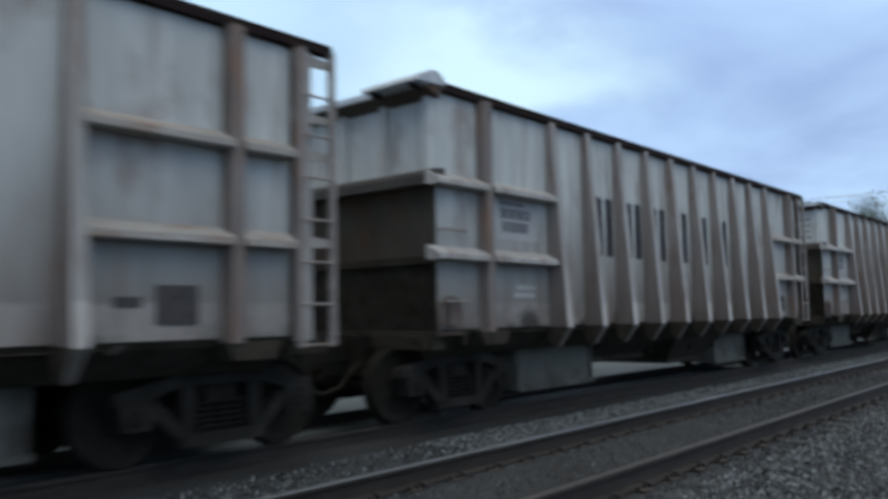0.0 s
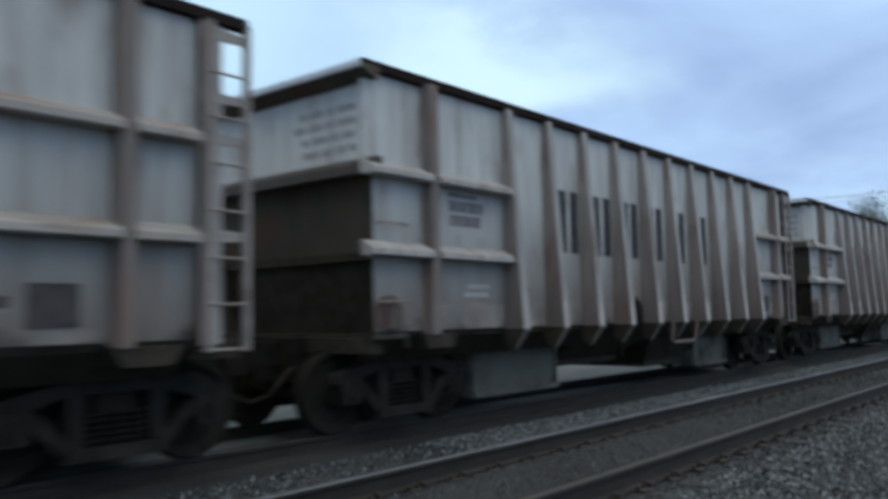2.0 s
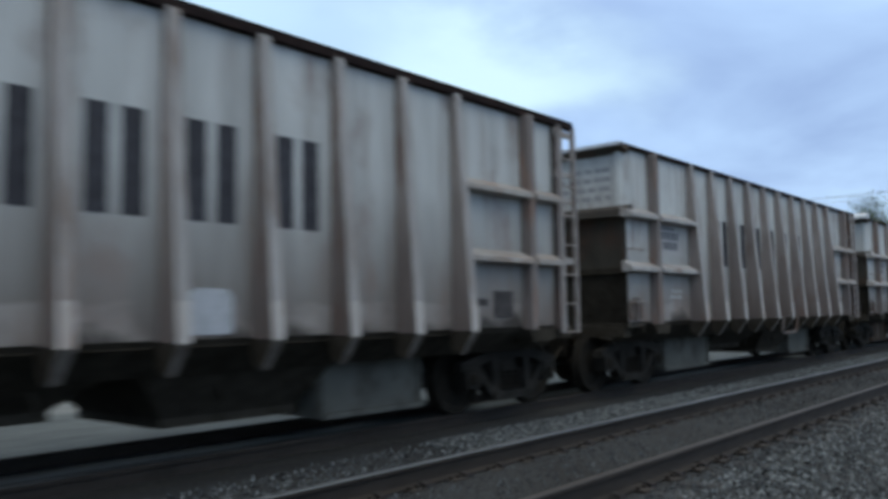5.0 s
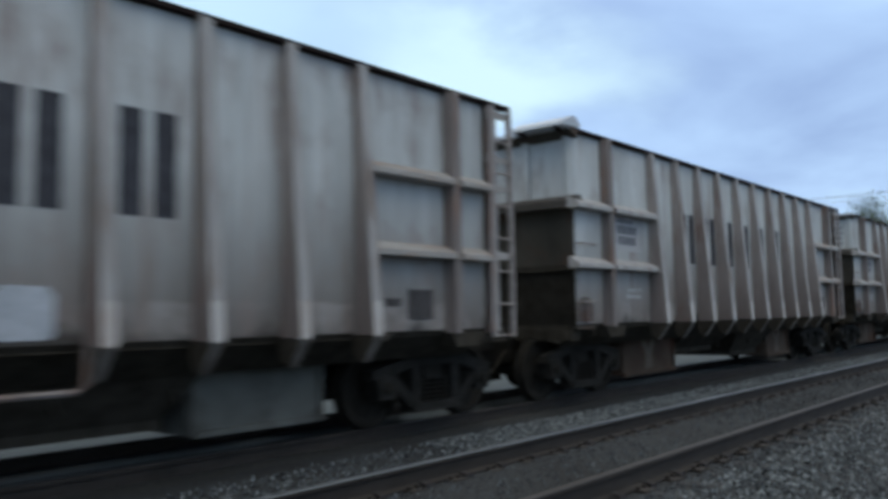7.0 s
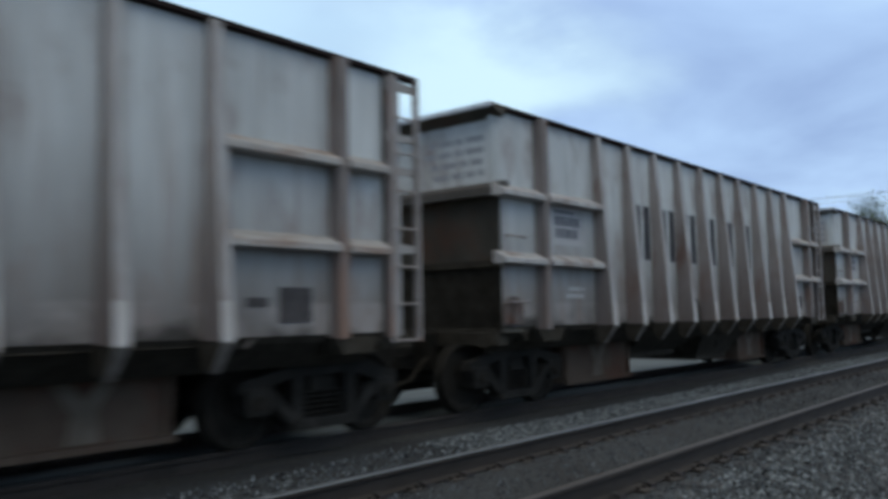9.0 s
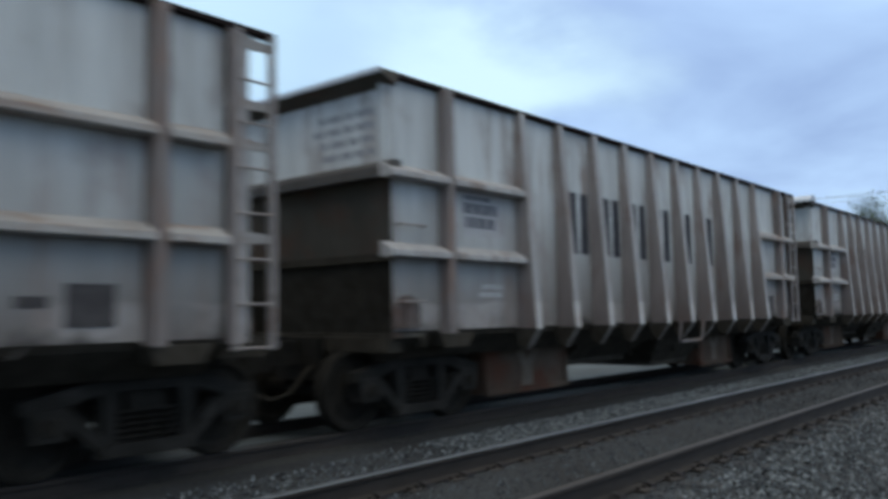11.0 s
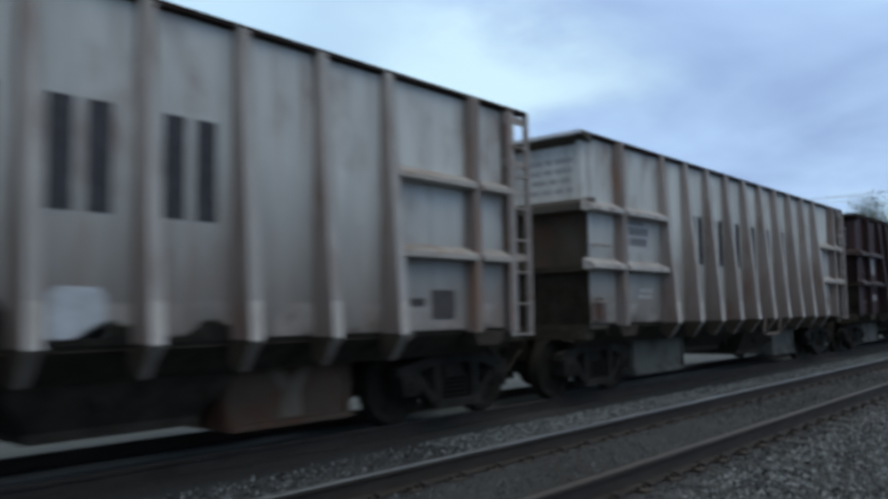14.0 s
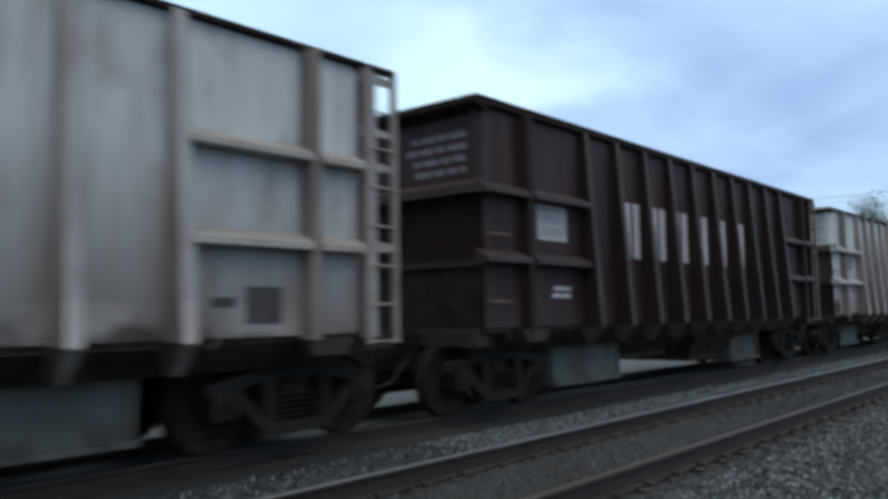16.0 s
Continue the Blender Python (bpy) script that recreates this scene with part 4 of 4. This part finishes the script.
    # trucks and wheelsets
    for xa, xb in (WHEELS_X[:2], WHEELS_X[2:]):
        mid = (xa + xb) / 2
        t = tagged(new("truck"), "dark cast-steel truck")
        t.parent = root
        t.matrix_basis = pose(mid * 0.9, 0, -DROP)
        for y in (-1.0, 1.0):
            piece("side_frame", shared("side_frame", side_frame, "frame_dust", 0.02), t, at=(0, y, 0))
        for x in (-0.2, 0.0, 0.2):
            piece("spring", shared("spring", spring, "truck"), t, at=(x * 0.9, -0.93, 0))
        piece("bolster", shared("truck_bolster", truck_bolster, "truck", 0.015), t)
        piece("brake_beam", shared("brake_beam", brake_beam, "under"), t)
    sets = []
    for x in WHEELS_X:
        s = piece("wheelset", shared("axle", axle, "truck", smooth=True), root, "grimy steel wheelset", at=(x * 0.9, 0, WHEEL_R - DROP))
        for y, turn in ((-0.755, 0), (0.755, 180)):
            piece("wheel", shared("wheel", wheel, "truck"), s, at=(0, y, 0), turn=turn)
        piece("axle_cap", shared("axle_cap", cap_bolts, "truck"), s)
        sets.append(s)

    # painted marks and plates on the seen side
    for i, x in enumerate(BLOCKS_X):
        def block(bm):
            for side in (-1, 1):
                box(bm, side * 0.172 - 0.115, side * 0.172 + 0.115, -HALF - 0.004, -HALF + 0.001, 2.19, 3.18)
        piece("painted_mark", shared("painted_mark", block, mark, body=True), root, "faded black painted bars" if grey else "worn white painted bars", at=(x, 0, 0), body=True)
    if grey:
        def backing(bm):
            box(bm, -1.30, -0.34, -HALF - 0.003, -HALF, 2.31, 2.91)
        piece("repaint_patch", shared("data_backing", backing, "backing", body=True), root, "pale repainted patch behind stencils", body=True)
    else:
        def label_plate(bm):
            box(bm, -1.32, -0.50, -HALF - 0.003, -HALF, 2.36, 2.90)
        piece("label_plate", shared("label_plate", label_plate, "white_paint", body=True), root, "worn white label plate", body=True)
    piece("data_lettering", shared("data_lettering", data_block, "bars" if grey else "faint", body=True), root, "small unreadable stencil bars", body=True)
    piece("data_lettering", shared("data_lettering_low", lettering(-0.95, -0.40, 2, 1.66, 0.11, 0.07, 6, -HALF), "backing" if grey else "white_paint", body=True), root, "pale unreadable stencil bars", body=True)

    if grey:
        def small_stencil(bm):
            box(bm, 0.28, 0.58, -HALF - 0.003, -HALF + 0.001, 1.57, 1.62)
        piece("stencil", shared("small_stencil", small_stencil, "bars", body=True), root, "small dark stencil bar", body=True)

    def back_plate(bm):
        box(bm, 10.36, 10.80, -HALF - 0.012, -HALF, 1.20, 1.57)
        box(bm, 9.95, 10.22, -HALF - 0.006, -HALF, 1.36, 1.46)
    if grey:
        piece("plate", shared("plate", back_plate, "plate", 0.003, body=True), root, "dark grimy square plate", body=True)

        def patch(bm):
            prism(bm, [(5.54, 1.13), (5.58, 1.10), (6.00, 1.10), (6.04, 1.13), (6.04, 1.47), (5.97, 1.54), (5.62, 1.55), (5.54, 1.48)], "y", -HALF - 0.004, -HALF - 0.001)
        piece("repaint_patch", shared("repaint_patch", patch, "patch", body=True), root, "pale blue-white repainted patch", body=True)

        def dome(bm):
            arc = [(-2.42 + 0.23 * math.cos(v), 1.30 + 0.20 * math.sin(v)) for v in (math.pi * k / 9 for k in range(10))]
            prism(bm, [(-2.19, 1.10)] + arc + [(-2.65, 1.10)], "y", -HALF - 0.03, -HALF)
            prism(bm, [(-2.34, 1.10), (-2.36, 1.40), (-2.48, 1.40), (-2.50, 1.10)], "y", -HALF - 0.07, -HALF - 0.03)
        piece("bracket", shared("dome_bracket", dome, "bracket", 0.01, body=True), root, "rusty domed bracket plate", body=True)
    if lamp_box:
        def small_box(bm):
            box(bm, 4.50, 4.82, -HALF - 0.05, -HALF, 1.17, 1.42)
        sb = piece("small_box", shared("small_box", small_box, "plate", 0.01, body=True), root, "small dark valve box", body=True)

        def box_lid(bm):
            prism(bm, [(4.46, 1.42), (4.48, 1.445), (4.58, 1.475), (4.74, 1.475), (4.84, 1.445), (4.86, 1.42)], "y", -HALF - 0.07, -HALF)
        piece("lid", shared("box_lid", box_lid, "cap", 0.004, body=True), sb, "pale worn lid", body=True)
    for k, x in enumerate(soot):
        def splash(bm, tall_part=1.0 if k == 0 else 0.42, seed=5 + k):
            # a ragged oil splash that climbs from the sill
            rnd = random.Random(seed)
            top = []
            for i in range(27):
                u = i / 26
                climb = min(1.0, max(0.0, (u - 0.38) / 0.34))
                h = 0.09 + 0.33 * climb * climb * (3 - 2 * climb) - 0.10 * max(0.0, u - 0.85) / 0.15
                top.append((-0.95 + 0.89 * u, SILL + h * tall_part * rnd.uniform(0.85, 1.15)))
            prism(bm, [(-0.97, SILL - 0.02)] + top + [(-0.05, SILL - 0.02)], "y", -HALF - 0.004, -HALF - 0.001)
        piece("oil_splash", shared("oil_splash%d" % k, splash, "soot", body=True), root, "black ragged oil splash", at=(x, 0, 0), body=True)
    if stirrup:
        piece("stirrup", shared("stirrup", step_frame, "heavy" if grey else cap, body=True), root, "dusty hanging step stirrup", body=True)
    return root, sets


# which cars carry which fittings, from the one that leads to the last
HOODED, RUSTY, STIRRUP, LAMP = {0, 4, 7}, {4, 5, 6, 7}, {1, 3, 6, 8}, {0, 3, 6, 8}
LONG = {0, 1, 2}                     # cars whose brake gear stands far out
TALL = {-1, 0, 1, 2, 9}
SOOT = {1: (4.22,), 5: (4.22,), 7: (5.275, 6.33, 7.385)}
TRAIN = []
for number in range(-1, 12):
    TRAIN.append((number, *build_car("brown" if number == 9 else "grey", number in HOODED, "chute_rust" if number in RUSTY else "chute_grey", number in STIRRUP, number in LAMP, SOOT.get(number, ()), number in TALL, 13.0 if number in LONG else 12.70)))


def rolled(t):
    """Metres that the train has gone by t seconds; it gathers speed a little."""
    return 8.1009 * t + 0.027225 * t * t


def car_x(number, t):
    return 9.5886 + 15.2762 * number - rolled(t)


# ---- trees, pole and wires in the distance ----


def build_tree(x, y, height, seed, leaves=16, size=0.13):
    rnd = random.Random(seed)
    root = tagged(new("tree"), "bare-branched tree with sparse young leaves", "tree", group="distant trees")
    root.matrix_basis = pose(x, y, -0.65, 0, 0, rnd.uniform(0, 360))
    bm = bmesh.new()
    ends = []

    def limb(p, d, length, r, depth):
        pts, q = [p], Vector(p)
        for _ in range(3):
            d = (d + Vector((rnd.uniform(-0.2, 0.2), rnd.uniform(-0.2, 0.2), rnd.uniform(-0.05, 0.2)))).normalized()
            q = q + d * length / 3
            pts.append(q.copy())
        tube(bm, pts, [r, r * 0.85, r * 0.7, r * 0.5], 5 if depth < 2 else 3)
        if depth == 4:
            ends.append(q)
            return
        for k in range(3 if depth else 5):
            e = (d + Vector((rnd.uniform(-1, 1), rnd.uniform(-1, 1), rnd.uniform(-0.2, 0.6))) * 0.75).normalized()
            limb(pts[rnd.choice((2, 3, 3))], e, length * rnd.uniform(0.55, 0.8), r * 0.5, depth + 1)
            ends.append(pts[3])
    limb(Vector((0, 0, 0)), Vector((0, 0, 1)), height * 0.36, height * 0.02, 0)
    trunk = piece("trunk", finish("trunk", bm, M["bark"]), root)
    V, F = [], []
    for e in ends:
        for _ in range(leaves):
            c = e + Vector((rnd.gauss(0, 0.55), rnd.gauss(0, 0.55), rnd.gauss(0, 0.5)))
            s = rnd.uniform(0.4, 1.0) * size
            a, b = Vector((rnd.gauss(0, 1), rnd.gauss(0, 1), rnd.gauss(0, 1))).normalized() * s, Vector((rnd.gauss(0, 1), rnd.gauss(0, 1), rnd.gauss(0, 1))).normalized() * s
            n = len(V)
            V += [c - a, c + b, c + a, c - b]
            F.append((n, n + 1, n + 2, n + 3))
    me = bpy.data.meshes.new("crown")
    me.from_pydata([tuple(v) for v in V], [], F)
    me.materials.append(M["leaf"])
    tagged(piece("crown", me, root), kind="stuff")
    return root


for spec in ((92, 17.6, 12.3, 1), (99, 16.6, 12.0, 2), (90, 13.4, 11.0, 3), (104, 14.6, 11.8, 4), (112, 17.5, 13.0, 5)):
    build_tree(*spec, 80, 0.095)


# low trees behind the yard, added as a stand-in backdrop to darken the train's gaps
woods_rnd = random.Random(12)
thick = [build_tree(-30 - 9 * k, 48, 9.5, 21 + k, 50, 0.19) for k in range(2)]
for k in range(18):
    copy_thing(thick[k % 2], pose(-16 + 3.4 * k + woods_rnd.uniform(-1, 1), 44 + woods_rnd.uniform(-4, 7), -0.85 - woods_rnd.uniform(0, 0.5), 0, 0, woods_rnd.uniform(0, 360)))


def build_pole():
    root = tagged(new("utility_pole"), "dark wooden utility pole with one crossarm", "utility pole")
    root.matrix_basis = pose(90, 27.0, -0.66, 0, 0, -62)
    bm = bmesh.new(); tube(bm, [(0, 0, 0), (0, 0, 7), (0, 0, 13.2)], [0.17, 0.15, 0.11], 10)
    piece("post", finish("pole_post", bm, M["pole"], True), root)
    bm = bmesh.new(); box(bm, -1.35, 1.35, -0.16, -0.05, 12.95, 13.10)
    piece("crossarm", finish("crossarm", bm, M["pole"]), root)
    bm = bmesh.new()
    for s in (-1, 1):
        tube(bm, [(s * 0.7, -0.08, 12.98), (0, -0.12, 12.4)], 0.02, 5)
    piece("brace", finish("brace", bm, M["pole"]), root)
    bm = bmesh.new(); lathe_y(bm, [(0, 0.03), (0.04, 0.06), (0.08, 0.04), (0.12, 0.06), (0.16, 0.02)], 8)
    me = finish("insulator", bm, M["ins"])
    for x in (-1.2, -0.5, 0.5, 1.2):
        ob = piece("insulator", me, root)
        ob.matrix_basis = pose(x, -0.1, 13.10, 90)


build_pole()
for k, (off, drop) in enumerate(((-1.2, 0.0), (0.0, -0.5), (1.2, 0.0))):
    bm = bmesh.new()
    a, b = Vector((90 + off * 0.4, 27.0 - off, 12.6 + drop)), Vector((66 + off * 0.4, -26 - off, 12.9 + drop))
    tube(bm, [a.lerp(b, i / 14) - Vector((0, 0, 1.0 * 4 * (i / 14) * (1 - i / 14))) for i in range(15)], 0.018, 5)
    tagged(new("overhead_wire", finish("overhead_wire", bm, M["wire"])), "thin grey overhead wire hung from a pole", "wire", group="overhead wires")


def motions():
    for number, root, sets in TRAIN:
        walk(root, [(t / 2, pose(car_x(number, t / 2), FAR_C, 0)) for t in range(33)])
        for s, x in zip(sets, WHEELS_X):
            walk(s, [(k / 15, pose(x * 0.9, 0, WHEEL_R - DROP, 0, -math.degrees(rolled(k / 15) / WHEEL_R) % 360, 0)) for k in range(241)])


motions()
